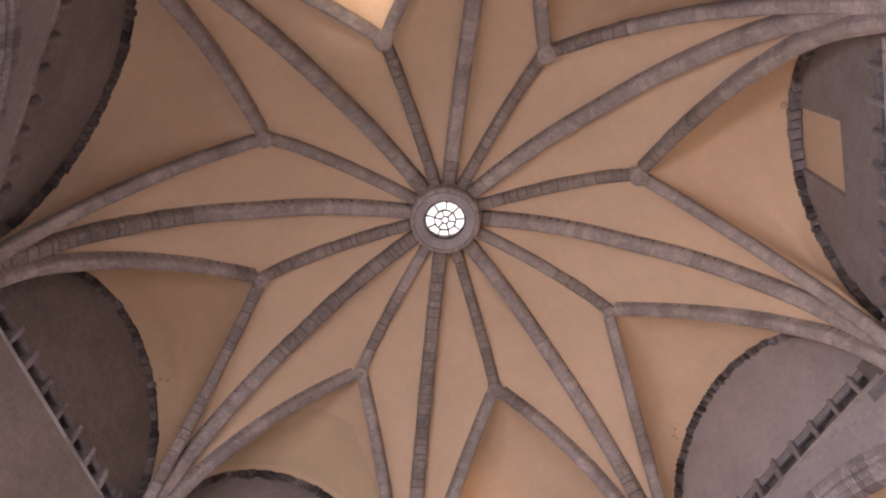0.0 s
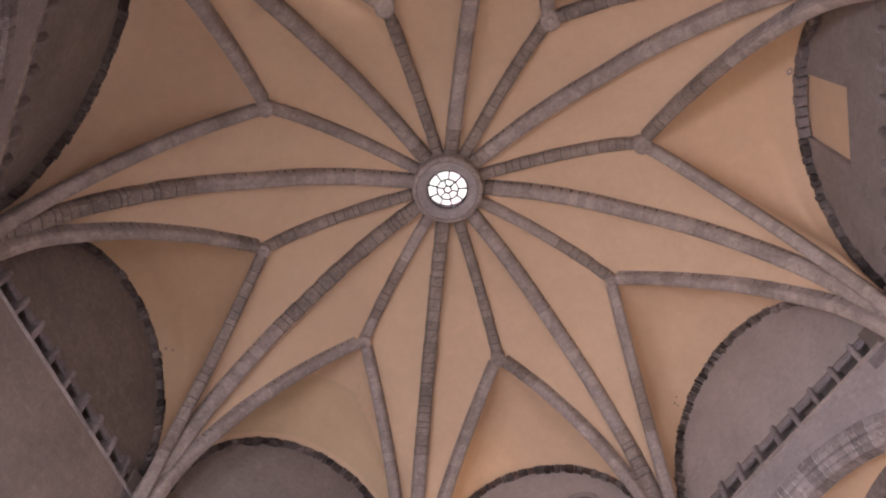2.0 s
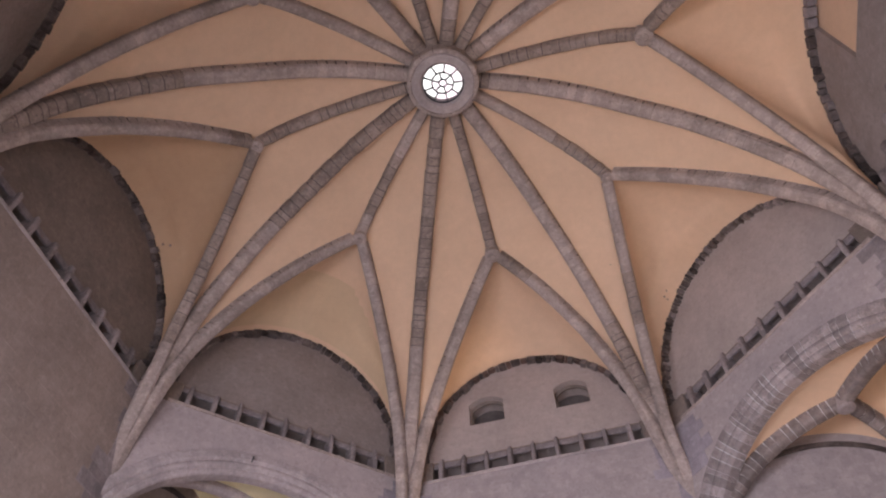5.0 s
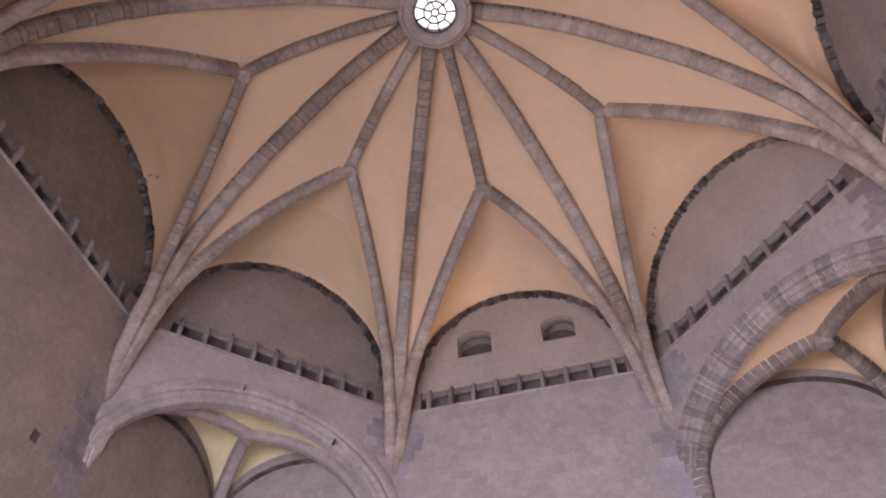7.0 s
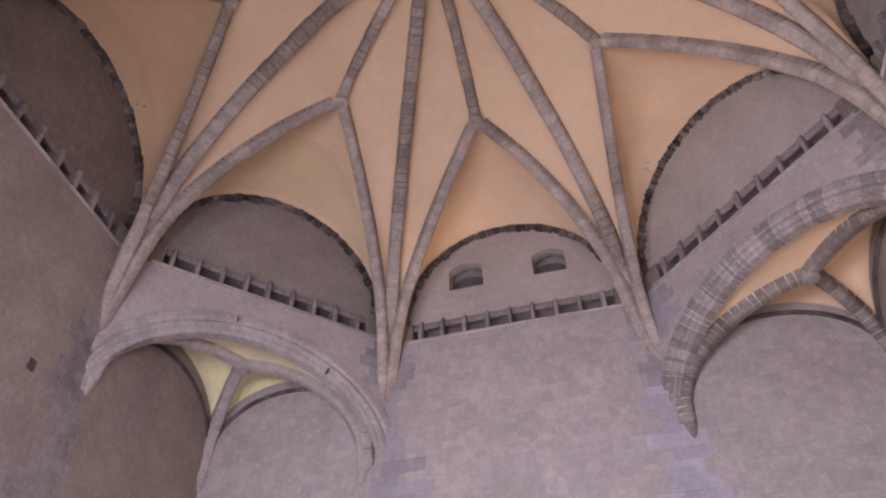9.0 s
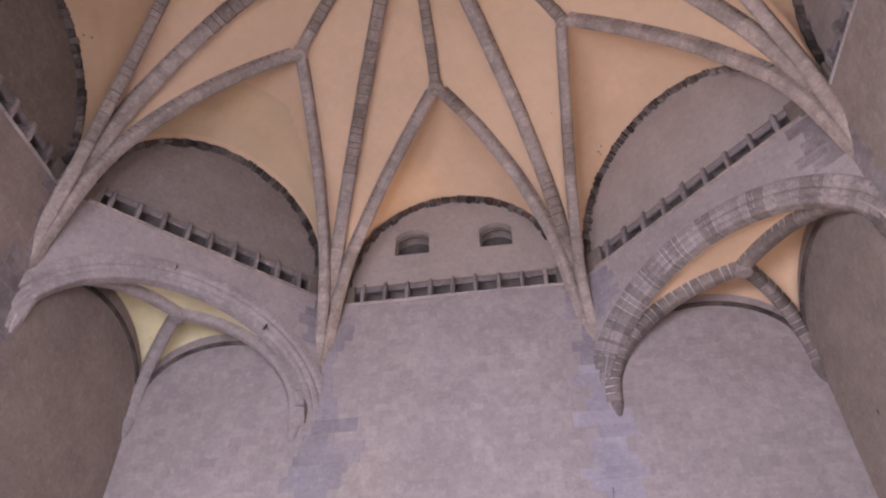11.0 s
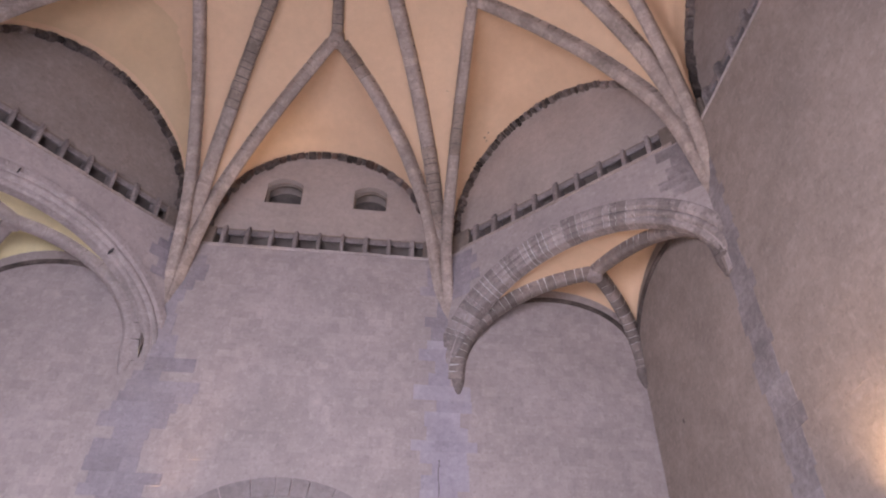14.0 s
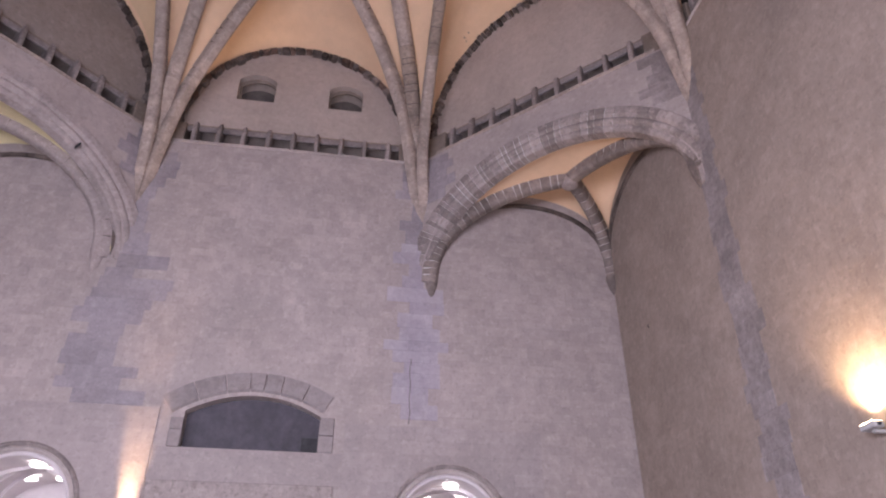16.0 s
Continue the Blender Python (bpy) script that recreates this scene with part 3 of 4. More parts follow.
rnd = random.Random(12)
for count, r0, r1, turn in ((9, 0.44, 0.83, 0.2), (6, 0.15, 0.44, 0.5), (1, 0.004, 0.15, 0.0)):
    for k in range(count):
        glass_pane(r0, r1, 2 * math.pi * k / count + turn, 2 * math.pi * (k + 1) / count + turn, GLASS if rnd.random() < 0.6 else GLASS_PINK)
for r in (0.82, 0.44, 0.15):
    bm = bmesh.new()
    w = 0.028
    rings = lathe(bm, (0, 0, OC_Z + 0.17), [(r - w, 0), (r + w, 0), (r + w, 0.05), (r - w, 0.05), (r - w, 0)], 48)
    put(oc, part("lead_ring", bm, LEAD))
for count, r0, r1, turn in ((9, 0.44, 0.82, 0.2), (6, 0.15, 0.44, 0.5)):
    for k in range(count):
        bm = bmesh.new()
        a = 2 * math.pi * k / count + turn
        c, sn = math.cos(a), math.sin(a)
        box(bm, lambda x, y, z: Vector((x * c - y * sn, x * sn + y * c, OC_Z + 0.17 + z)), r0, r1, -0.028, 0.028, 0, 0.05)
        put(oc, part("lead_spoke", bm, LEAD))

# ---- dark rubble arches round the lunettes ----
for az in SIDES:
    rnd = random.Random(300 + az)
    ob = thing("lunette_arch", "dark uneven rubble stone arch over a lunette", "arch", "arches round the lunettes", at=on_side(az, 0, LUN_D, ARCHES[az][2]))
    a, end = -0.04, math.pi + 0.04
    light = lambda q: az == 90 and 1.28 < q < 2.08
    while a < end:
        da = 0.088 if light(a) else min(rnd.uniform(0.02, 0.055) if az == 45 else rnd.uniform(0.035, 0.10), end - a + 0.01)
        ri, ro = 0.36 if light(a) else rnd.uniform(0.15, 0.30), 0.0
        d0, d1 = ARCH_FACE + rnd.uniform(-0.03, 0.03), LUN_D + 0.1
        bm = bmesh.new()
        p = lambda rr, aa, d: bm.verts.new(arch_point(az, aa, d, rr))
        g = 0.006 if light(a) else 0.004
        j = [rnd.uniform(-0.045, 0.045) * (0.2 if light(a) else 1) for _ in range(4)]
        vs = [p(ri + j[0], a + g, d0 + j[2]), p(ri + j[1], a + da - g, d0), p(ro, a + da - g, d0 + j[3]), p(ro, a + g, d0), p(ri + j[0], a + g, d1), p(ri + j[1], a + da - g, d1), p(ro, a + da - g, d1), p(ro, a + g, d1)]
        for f in ((0, 1, 2, 3), (4, 7, 6, 5), (0, 4, 5, 1), (1, 5, 6, 2), (2, 6, 7, 3), (3, 7, 4, 0)):
            bm.faces.new([vs[i] for i in f])
        bmesh.ops.bevel(bm, geom=list(bm.edges), offset=0.02, segments=1, affect="EDGES")
        put(ob, part("arch_stone", bm, GREYQ if light(a) else WEDGE if (az == 45 and rnd.random() < 0.12) else MIDSTONE if rnd.random() < (0.75 if az == 45 else 0.4) else RUST if az == 0 and rnd.random() < 0.65 else RUBBLE))
        a += da

# ---- gallery: ledge stones, fins and rubble ----
for az in SIDES:
    rnd = random.Random(500 + az)
    place = lambda s, d, z, az=az: on_side(az, s, d, z)
    ledge = thing("gallery_ledge", "pale stone ledge of the wall gallery", "ledge", "gallery ledges", at=place(0, 0, GALLERY[az]))
    s = -4.75
    while s < 4.7:
        e = min(4.75, s + rnd.uniform(0.8, 1.35))
        bm = bmesh.new()
        box(bm, place, s + 0.006, e - 0.006, 0.0 + rnd.uniform(-0.014, 0.0), 0.5, GALLERY[az] - 0.135, GALLERY[az] + rnd.uniform(-0.012, 0.012), 0.012)
        put(ledge, part("ledge_stone", bm, RIB if az % 90 else LEDGE))
        s = e
    for k in range(9):
        c = -4.02 + k * 0.985 + rnd.uniform(-0.03, 0.03)
        w, top = rnd.uniform(0.085, 0.11), rnd.uniform(1.12, 1.25)
        fin = thing("gallery_fin", "grey stone slab fin standing on the gallery ledge", "gallery fin", "fins of the gallery", at=place(c, 0.2, GALLERY[az]))
        bm = bmesh.new()
        rows = [(0.02, 0.0, w), (0.02, 0.62, w), (0.10, 0.95, w), (LUN_D - 0.10, top, w * 0.3)]
        f0, f1, bk0, bk1 = [], [], [], []
        for d, z, ww in rows:
            f0.append(bm.verts.new(place(c - ww * 0.55, d, GALLERY[az] + z))), f1.append(bm.verts.new(place(c + ww * 0.55, d, GALLERY[az] + z)))
            bk0.append(bm.verts.new(place(c - ww, d + 0.07, GALLERY[az] + z))), bk1.append(bm.verts.new(place(c + ww, d + 0.07, GALLERY[az] + z)))
        e0 = [bm.verts.new(place(c - x[2], 0.75, GALLERY[az] + x[1])) for x in rows]
        e1 = [bm.verts.new(place(c + x[2], 0.75, GALLERY[az] + x[1])) for x in rows]
        cols = [e0, bk0, f0, f1, bk1, e1]
        for a, b in zip(cols, cols[1:]):
            for i in range(3):
                bm.faces.new((a[i], b[i], b[i + 1], a[i + 1]))
        bm.faces.new([x[3] for x in cols]), bm.faces.new([x[0] for x in reversed(cols)])
        for i in range(3):
            bm.faces.new((e1[i], e0[i], e0[i + 1], e1[i + 1]))
        put(fin, part("slab", bm, WEDGE))
    for k in range(6):
        c, d = rnd.uniform(-3.9, 3.9), rnd.uniform(0.1, 0.5)
        bm = bmesh.new()
        bmesh.ops.create_icosphere(bm, subdivisions=1, radius=rnd.uniform(0.06, 0.13), matrix=Matrix.Translation(place(c, d, GALLERY[az] + 0.05)))
        for v in bm.verts:
            v.co += Vector([rnd.uniform(-0.03, 0.03) for _ in range(3)])
        tagged(part("rubble_stone", bm, LEDGE), "loose pale rubble stone lying on the gallery ledge", "stone", "rubble on the gallery")

# Walled-up ends of each gallery, beside the ribs.
for az in SIDES:
    place = lambda s, d, z, az=az: on_side(az, s, d, z)
    for sgn in (-1, 1):
        bm = bmesh.new()
        a, b = sorted((sgn * 4.35, sgn * 5.5))
        box(bm, place, a, b, 0.12, 0.9, GALLERY[az] - 0.12, GALLERY[az] + 1.0, 0.03)
        tagged(part("gallery_pier", bm, LUNETTE), "squared grey stone pier closing the gallery beside the ribs", "pier", "gallery end piers")

# ---- corner squinches ----
ARCH_P = [(0.0, 0.55), (0.0, 0.16), (0.04, 0.10), (0.12, 0.07), (0.22, 0.07), (0.26, 0.0), (0.33, -0.05), (0.41, -0.05), (0.48, 0.0), (0.52, -0.05), (0.58, -0.10), (0.84, -0.11), (0.87, -0.08), (0.87, 0.4)]


def squinch_arch(az, white):
    rnd = random.Random(700 + az)
    ob = thing("squinch_arch", "moulded grey voussoir arch with " + ("white mortar joints" if white else "thin joints") + " across the corner", "arch", "corner arches", at=on_side(az, 0, 0, SQ_Z))

    def ring(bm, th, prof):
        s, z = -SQ_A * math.cos(th), SQ_Z + SQ_B * math.sin(th)
        nx, nz = -math.cos(th) / SQ_A, math.sin(th) / SQ_B
        l = math.hypot(nx, nz)
        nx, nz = nx / l, nz / l
        lim = HALF * TAN + 0.55
        return [bm.verts.new(on_side(az, max(-lim, min(lim, s + nx * r)), d, z + nz * r)) for r, d in prof]

    def run(a0, a1, prof, cuts):
        bm = bmesh.new()
        rings = [ring(bm, a0 + (a1 - a0) * k / cuts, prof) for k in range(cuts + 1)]
        for p, q in zip(rings, rings[1:]):
            for i in range(len(prof)):
                h = (i + 1) % len(prof)
                bm.faces.new((p[i], p[h], q[h], q[i]))
        bm.faces.new(rings[0]), bm.faces.new(list(reversed(rings[-1])))
        return bm

    core = [(min(max(r, 0.018), 0.85), d + 0.022) for r, d in ARCH_P]
    put(ob, part("mortar_core", run(0.004, math.pi - 0.004, core, 60), LIME if white else ARCHPALE))
    a = 0.0
    while a < math.pi - 0.01:
        da = rnd.uniform(0.032, 0.078) if white else rnd.uniform(0.05, 0.115)
        if math.pi - a - da < 0.05:
            da = math.pi - a
        g = rnd.choice((0.0004, 0.0008, 0.0018, 0.0030)) if white else 0.0006
        put(ob, part("voussoir", run(a + g, a + da - g, ARCH_P, 3), WEDGE if white else ARCHPALE))
        a += da
    return ob


POCKET_BOSS_R, POCKET_BOSS_Z = 15.35, {45: 18.15, 135: 18.15, 225: 18.15, 315: 18.62}
# Rise of each corner vault over the wall: on its north or south wall, and on its east or west wall.
POCKET_RISE = {45: (3.38, 3.2), 135: (3.5, 3.4), 225: (3.5, 3.4), 315: (3.62, 3.4)}
CORNER_RIB_Z = 15.3


def quarter(p, q, n=9, k=0.85):
    """A rising rib curve from p to q that flattens at q."""
    out = []
    for i in range(n):
        a = math.pi / 2 * i / (n - 1)
        f, h = 1 - math.cos(a), math.sin(a) ** k
        out.append(Vector((p.x + (q.x - p.x) * f, p.y + (q.y - p.y) * f, p.z + (q.z - p.z) * h)))
    return out


for az in (45, 135, 225, 315):
    white = az in (45, 225)
    squinch_arch(az, white)
    boss = flat(az, POCKET_BOSS_R, POCKET_BOSS_Z[az])
    half = HALF * TAN
    up1, up2 = (0.55, 0.0) if az in (135, 315) else (0.0, 0.55)
    f1, f2 = on_side(az, -half + 0.44, 0.42, SQ_Z - 0.05 + up1), on_side(az, half - (0.75 if az == 315 else 0.44), 0.72 if az == 315 else 0.42, SQ_Z - 0.05 + up2)
    k = flat(az, HALF * math.sqrt(2) - 0.15, CORNER_RIB_Z)
    sides = [quarter(f1, boss), quarter(f2, boss), quarter(k, boss)]
    for i, c in enumerate(sides):
        rib, _ = rib_of_stones("squinch_rib", "slim grey stone rib of the corner vault" + (" with white joints" if white else ""), c, SLIM_P, 0.32 if white else 0.8, 0.022 if white else 0.01,
                      "ribs of the corner vaults", mat=DARKRIB if white else ARCHPALE, mortar=LIME if white else DARK, seed=900 + az + i, bare=0.3 if i < 2 else 0.01)
        bm = bmesh.new()
        rings = lathe(bm, c[0] + Vector((c[0].x - boss.x, c[0].y - boss.y, 0)).normalized() * (0.24 if i < 2 else 0.1), [(0.24, 0.12), (0.25, 0.0), (0.21, -0.2), (0.13, -0.45), (0.03, -0.65)], 10)
        bm.faces.new(rings[-1]), bm.faces.new(list(reversed(rings[0])))
        put(rib, part("springer", bm, DARKRIB if white else ARCHPALE))
    ob = thing("squinch_boss", "small round stone boss of the corner vault", "boss", "bosses of the corner vaults", at=boss)
    bm = bmesh.new()
    rings = lathe(bm, boss, [(0.26, 0.4), (0.30, 0.05), (0.31, -0.06), (0.24, -0.10)], 20)
    bm.faces.new(rings[-1])
    put(ob, part("drum", bm, WEDGE if white else ARCHPALE))
    # Webs of the corner vault.
    up = [lifted(spline(c, 24), 0.36) for c in sides]
    bm = bmesh.new()
    back = [on_side(az, -SQ_A * 1.02 * math.cos(math.pi * i / 40), 0.5, SQ_Z + (SQ_B + 0.14) * math.sin(math.pi * i / 40)) for i in range(41)]
    across = spline(up[0] + list(reversed(up[1]))[1:], 41)
    grid_mesh(bm, [[back[i].lerp(across[i], j / 6) + Vector((0, 0, 0.1 * math.sin(math.pi * j / 6))) for j in range(7)] for i in range(41)])
    cxy = flat(az, HALF * math.sqrt(2), 0)
    for foot, rib in ((f1, up[0]), (f2, up[1])):
        # The wall on which this foot stands.
        on_ns = abs(abs(foot.y) - HALF) < abs(abs(foot.x) - HALF)
        sx, sy = math.copysign(1, cxy.x), math.copysign(1, cxy.y)
        base = []
        for i in range(25):
            f = i / 24
            th = math.pi * f
            run_ = 5.75 + (13.0 - 5.75) * (1 - math.cos(th)) / 2
            z = (SQ_Z + 0.2) * (1 - f) + (CORNER_RIB_Z + 0.15) * f + POCKET_RISE[az][0 if on_ns else 1] * math.sin(th) ** 0.8
            base.append(Vector((sx * run_, sy * (HALF - 0.01), z)) if on_ns else Vector((sx * (HALF - 0.01), sy * run_, z)))
        three_sided(bm, base, [base[0], *rib[3:]], [base[-1], *up[2][3:]], 16)
        edge = thing("wall_arch", "thin dark plaster edge where the corner vault meets the wall", "arch", "wall arches of the corner vaults", at=base[12])
        eb = bmesh.new()
        rings = []
        inward = Vector((0, -sy, 0)) if on_ns else Vector((-sx, 0, 0))
        for i, p in enumerate(base):
            t = (base[min(i + 1, 24)] - base[max(0, i - 1)]).normalized()
            nrm = t.cross(inward).normalized()
            if nrm.z < 0 and i not in (0, 24):
                nrm = -nrm
            if i in (0, 24):
                nrm = Vector((0, 0, 1))
            rings.append([eb.verts.new(p + inward * a + nrm * b) for a, b in ((0, -0.11), (0.07, -0.09), (0.09, 0.06), (0, 0.06))])
        for p, q in zip(rings, rings[1:]):
            for i in range(4):
                eb.faces.new((p[i], p[(i + 1) % 4], q[(i + 1) % 4], q[i]))
        put(edge, part("edge", eb, RUBBLE))
    # The north-west pocket's lamp glow is painted into its plaster colour.
    tagged(part("ceiling_corner", bm, YELLOW_GLOW if az == 315 else PLASTER, smooth=True), ("yellow-lit" if az == 315 else "peach") + " plastered webs of a corner vault", "ceiling", kind="structure")

# ---- north wall: niches, low window, portals ----
north = lambda s, d, z: on_side(0, s, d, z)
bm = bmesh.new()
box(bm, north, -2.3, 2.3, 0.42, 0.5, 7.9, 9.95)
win = thing("window_1", "wide segmental stone window with a dark blue-grey infill", "window", kind="structure", at=north(0, 0.1, 8))
infill = put(win, part("infill", bm, SLATE))
bm = bmesh.new()
box(bm, north, 1.6, 2.14, 0.34, 0.45, 8.0, 8.55)
part("panel", bm, LEAD, infill, "small darker panel")
c0, w0, h0 = 0.0, 2.15, 0.6
rad = (w0 * w0 + h0 * h0) / (2 * h0)
zc = 9.78 - rad
amax = math.asin(w0 / rad)
cuts = [-1.17, -0.78, -0.40, -0.09, 0.10, 0.33, 0.66, 1.0]
for a, b in zip(cuts, cuts[1:]):
    bm = bmesh.new()
    rings = []
    for j in range(5):
        t = (a + 0.009 + (b - a - 0.018) * j / 4) * amax
        rings.append([bm.verts.new(north(r * math.sin(t), d, zc + r * math.cos(t))) for r, d in ((rad, 0.5), (rad, 0.16), (rad + 0.05, 0.12), (rad + 0.16, -0.01), (rad + 0.2, -0.05), (rad + 0.78, -0.05), (rad + 0.8, 0.5))])
    for p, q in zip(rings, rings[1:]):
        for i in range(7):
            bm.faces.new((p[i], p[(i + 1) % 7], q[(i + 1) % 7], q[i]))
    bm.faces.new(rings[0]), bm.faces.new(list(reversed(rings[-1])))
    put(win, part("voussoir", bm, WINSTONE))
for s0, s1, z1 in ((-2.52, -2.13, 8.94), (2.14, 2.62, 9.15)):
    for z0 in (8.0, 8.55):
        bm = bmesh.new()
        box(bm, north, s0, s1, -0.042, 0.5, z0 + 0.006, min(z1, z0 + 0.55) - 0.006 if z0 < 8.5 else z1, 0.02)
        put(win, part("jamb_stone", bm, WINSTONE))
bm = bmesh.new()
box(bm, north, -2.91, 2.96, -0.022, 0.3, 6.96, 7.995, 0.004)
tagged(part("sill_panel", bm, FACING), "smooth grey-brown masonry panel under the wide window", "wall panel")
bm = bmesh.new()
box(bm, north, -2.85, 2.72, -0.12, 0.3, 6.3, 6.95, 0.02)
tagged(part("door_lintel", bm, WEDGE), "dark grey moulded stone lintel over a doorway", "lintel")
for s0, s1, z1 in ((-12.9, -2.92, 9.22), (2.97, 9.57, 9.0)):
    holes = [arch_loop(c - PORTAL_R, c + PORTAL_R, 1.0, top - PORTAL_R, top - 0.001, 20) for c, top in PORTALS if s0 < c < s1]
    bm = slab(north, [(s0, 0.1), (s1, 0.1), (s1, z1), (s0, z1)], holes, -0.02, 0.02)
    face = tagged(part("wall_facing", bm, FACING), "lower grey-pink facing of smoother masonry on the wall", "wall facing", kind="structure")
    rnd = random.Random(int(s0 * 10))
    z = 4.6
    while z < z1 - 0.05:
        h = min(rnd.uniform(0.38, 0.6), z1 - z)
        a = max(s0, -11.5)
        while a < s1 - 0.05:
            b = min(s1, a + rnd.uniform(0.5, 1.1))
            clear = all(math.hypot(max(a - c, 0, c - b), max(z - (top - PORTAL_R), 0)) > PORTAL_R + 0.3 for c, top in PORTALS)
            if clear and b - a > 0.1:
                bm = bmesh.new()
                box(bm, north, a + 0.002, b - 0.002, -0.024 - rnd.uniform(0, 0.006), 0.0, z + 0.002, z + h - 0.002)
                part("facing_stone", bm, FACING, face)
            a = b
        z += h

for c, top in PORTALS:
    zc = top - PORTAL_R
    door = thing("round_portal", "round-headed moulded portal opening on a white lit vault", "portal", "round portals", at=north(c, 0, 1))
    for ri, ro, d0, mat, nm in ((PORTAL_R + 0.12, PORTAL_R + 0.26, -0.12, WEDGE, "hood_mould"), (PORTAL_R - 0.02, PORTAL_R + 0.12, -0.08, LEDGE, "outer_moulding"), (PORTAL_R - 0.14, PORTAL_R - 0.02, 0.02, WHITE, "inner_moulding")):
        bm = bmesh.new()
        rings = []
        for j in range(41):
            t = math.pi * j / 40
            m_ = (ri + ro) / 2
            rings.append([bm.verts.new(north(c - r * math.cos(t), d, zc + r * math.sin(t))) for r, d in ((ri, 0.25), (ri, d0 + 0.05), (m_, d0), (ro, d0 + 0.05), (ro, 0.25))])
        for p, q in zip(rings, rings[1:]):
            for i in range(5):
                bm.faces.new((p[i], p[(i + 1) % 5], q[(i + 1) % 5], q[i]))
        bm.faces.new(rings[0]), bm.faces.new(list(reversed(rings[-1])))
        put(door, part(nm, bm, mat, smooth=False))
    bm = bmesh.new()
    rings = [[bm.verts.new(north(c - 1.6 * math.cos(math.pi * j / 24), d, zc + 1.6 * math.sin(math.pi * j / 24))) for j in range(25)] for d in (0.2, 3.5)]
    for j in range(24):
        bm.faces.new((rings[0][j], rings[0][j + 1], rings[1][j + 1], rings[1][j]))
    low = [bm.verts.new(north(c + x, 3.5, 0.2)) for x in (-1.6, 1.6)]
    bm.faces.new([*rings[1], low[1], low[0]])
    for x, e in ((-1.6, 0), (1.6, 24)):
        bm.faces.new([rings[0][e], rings[1][e], bm.verts.new(north(c + x, 3.5, 0.2)), bm.verts.new(north(c + x, 0.2, 0.2))])
    put(door, part("white_vault", bm, WHITE))
    for tilt, off in ((0.5, -0.2), (0.9, 0.35), (-0.7, 0.1)):
        bm = bmesh.new()
        rings = []
        for j in range(25):
            t = math.pi * j / 24
            d = 1.5 + tilt * math.cos(t) + off
            rings.append([bm.verts.new(north(c - r * math.cos(t), d + dd, zc + r * math.sin(t))) for r, dd in ((1.61, -0.09), (1.5, -0.05), (1.5, 0.05), (1.61, 0.09))])
        for p, q in zip(rings, rings[1:]):
            for i in range(4):
                bm.faces.new((p[i], p[(i + 1) % 4], q[(i + 1) % 4], q[i]))
        put(door, part("white_rib", bm, WHITE))
    for x, d in ((0.2, 0.9), (0.8, 1.7), (-0.5, 2.4)):
        bm = bmesh.new()
        z = zc + math.sqrt(1.6 ** 2 - x * x) - 0.1
        rings = lathe(bm, north(c + x, d, z), [(0.24, 0.05), (0.24, 0.0), (0.2, -0.02)], 20)
        bm.faces.new(rings[-1])
        lamp = tagged(part("ceiling_lamp", bm, COVE), "round white glowing ceiling lamp in the portal vault", "lamp", "lamps in the portals")

# A stone in one niche, and the painted back of the eastern one.
bm = bmesh.new()
bmesh.ops.create_icosphere(bm, subdivisions=2, radius=0.2, matrix=Matrix.Translation(north(2.05, LUN_D + 0.6, 23.3)) @ Matrix.Diagonal((1.4, 0.8, 0.7, 1)))
tagged(part("niche_stone", bm, RUBBLE), "dark lump of stone lying in the lunette niche", "stone")
east = lambda s, d, z: on_side(90, s, d, z)
bm = bmesh.new()
box(bm, east, -1.3, 1.9, LUN_D + 0.16, LUN_D + 0.30, 23.2, 27.0)
part("niche_back", bm, PLASTER, LUNETTES[90])

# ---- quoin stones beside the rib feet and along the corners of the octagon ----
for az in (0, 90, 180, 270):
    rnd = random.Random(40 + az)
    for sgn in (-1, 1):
        group = thing("quoin_strip", "toothed strip of " + ("dark" if az % 180 else "blue-lit") + " grey quoin stones in the tuff wall", "quoins", "quoin strips", at=on_side(az, sgn * 5.4, 0, 9.3))
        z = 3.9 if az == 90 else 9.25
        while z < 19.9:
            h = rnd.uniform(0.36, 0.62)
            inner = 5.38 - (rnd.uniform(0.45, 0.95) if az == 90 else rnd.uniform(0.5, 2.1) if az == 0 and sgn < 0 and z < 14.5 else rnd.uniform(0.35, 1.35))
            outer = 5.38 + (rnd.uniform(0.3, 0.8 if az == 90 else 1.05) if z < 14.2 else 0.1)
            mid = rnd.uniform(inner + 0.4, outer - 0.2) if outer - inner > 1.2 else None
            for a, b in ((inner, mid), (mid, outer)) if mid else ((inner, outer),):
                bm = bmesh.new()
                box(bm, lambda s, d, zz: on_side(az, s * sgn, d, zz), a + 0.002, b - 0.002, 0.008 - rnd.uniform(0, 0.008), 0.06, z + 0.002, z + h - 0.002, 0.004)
                # North and south stones carry the coloured light wash in their material.
                put(group, part("quoin", bm, GREYQ if az % 180 else QUOIN_LIT if sgn > 0 and z < 16 else QUOIN))
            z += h

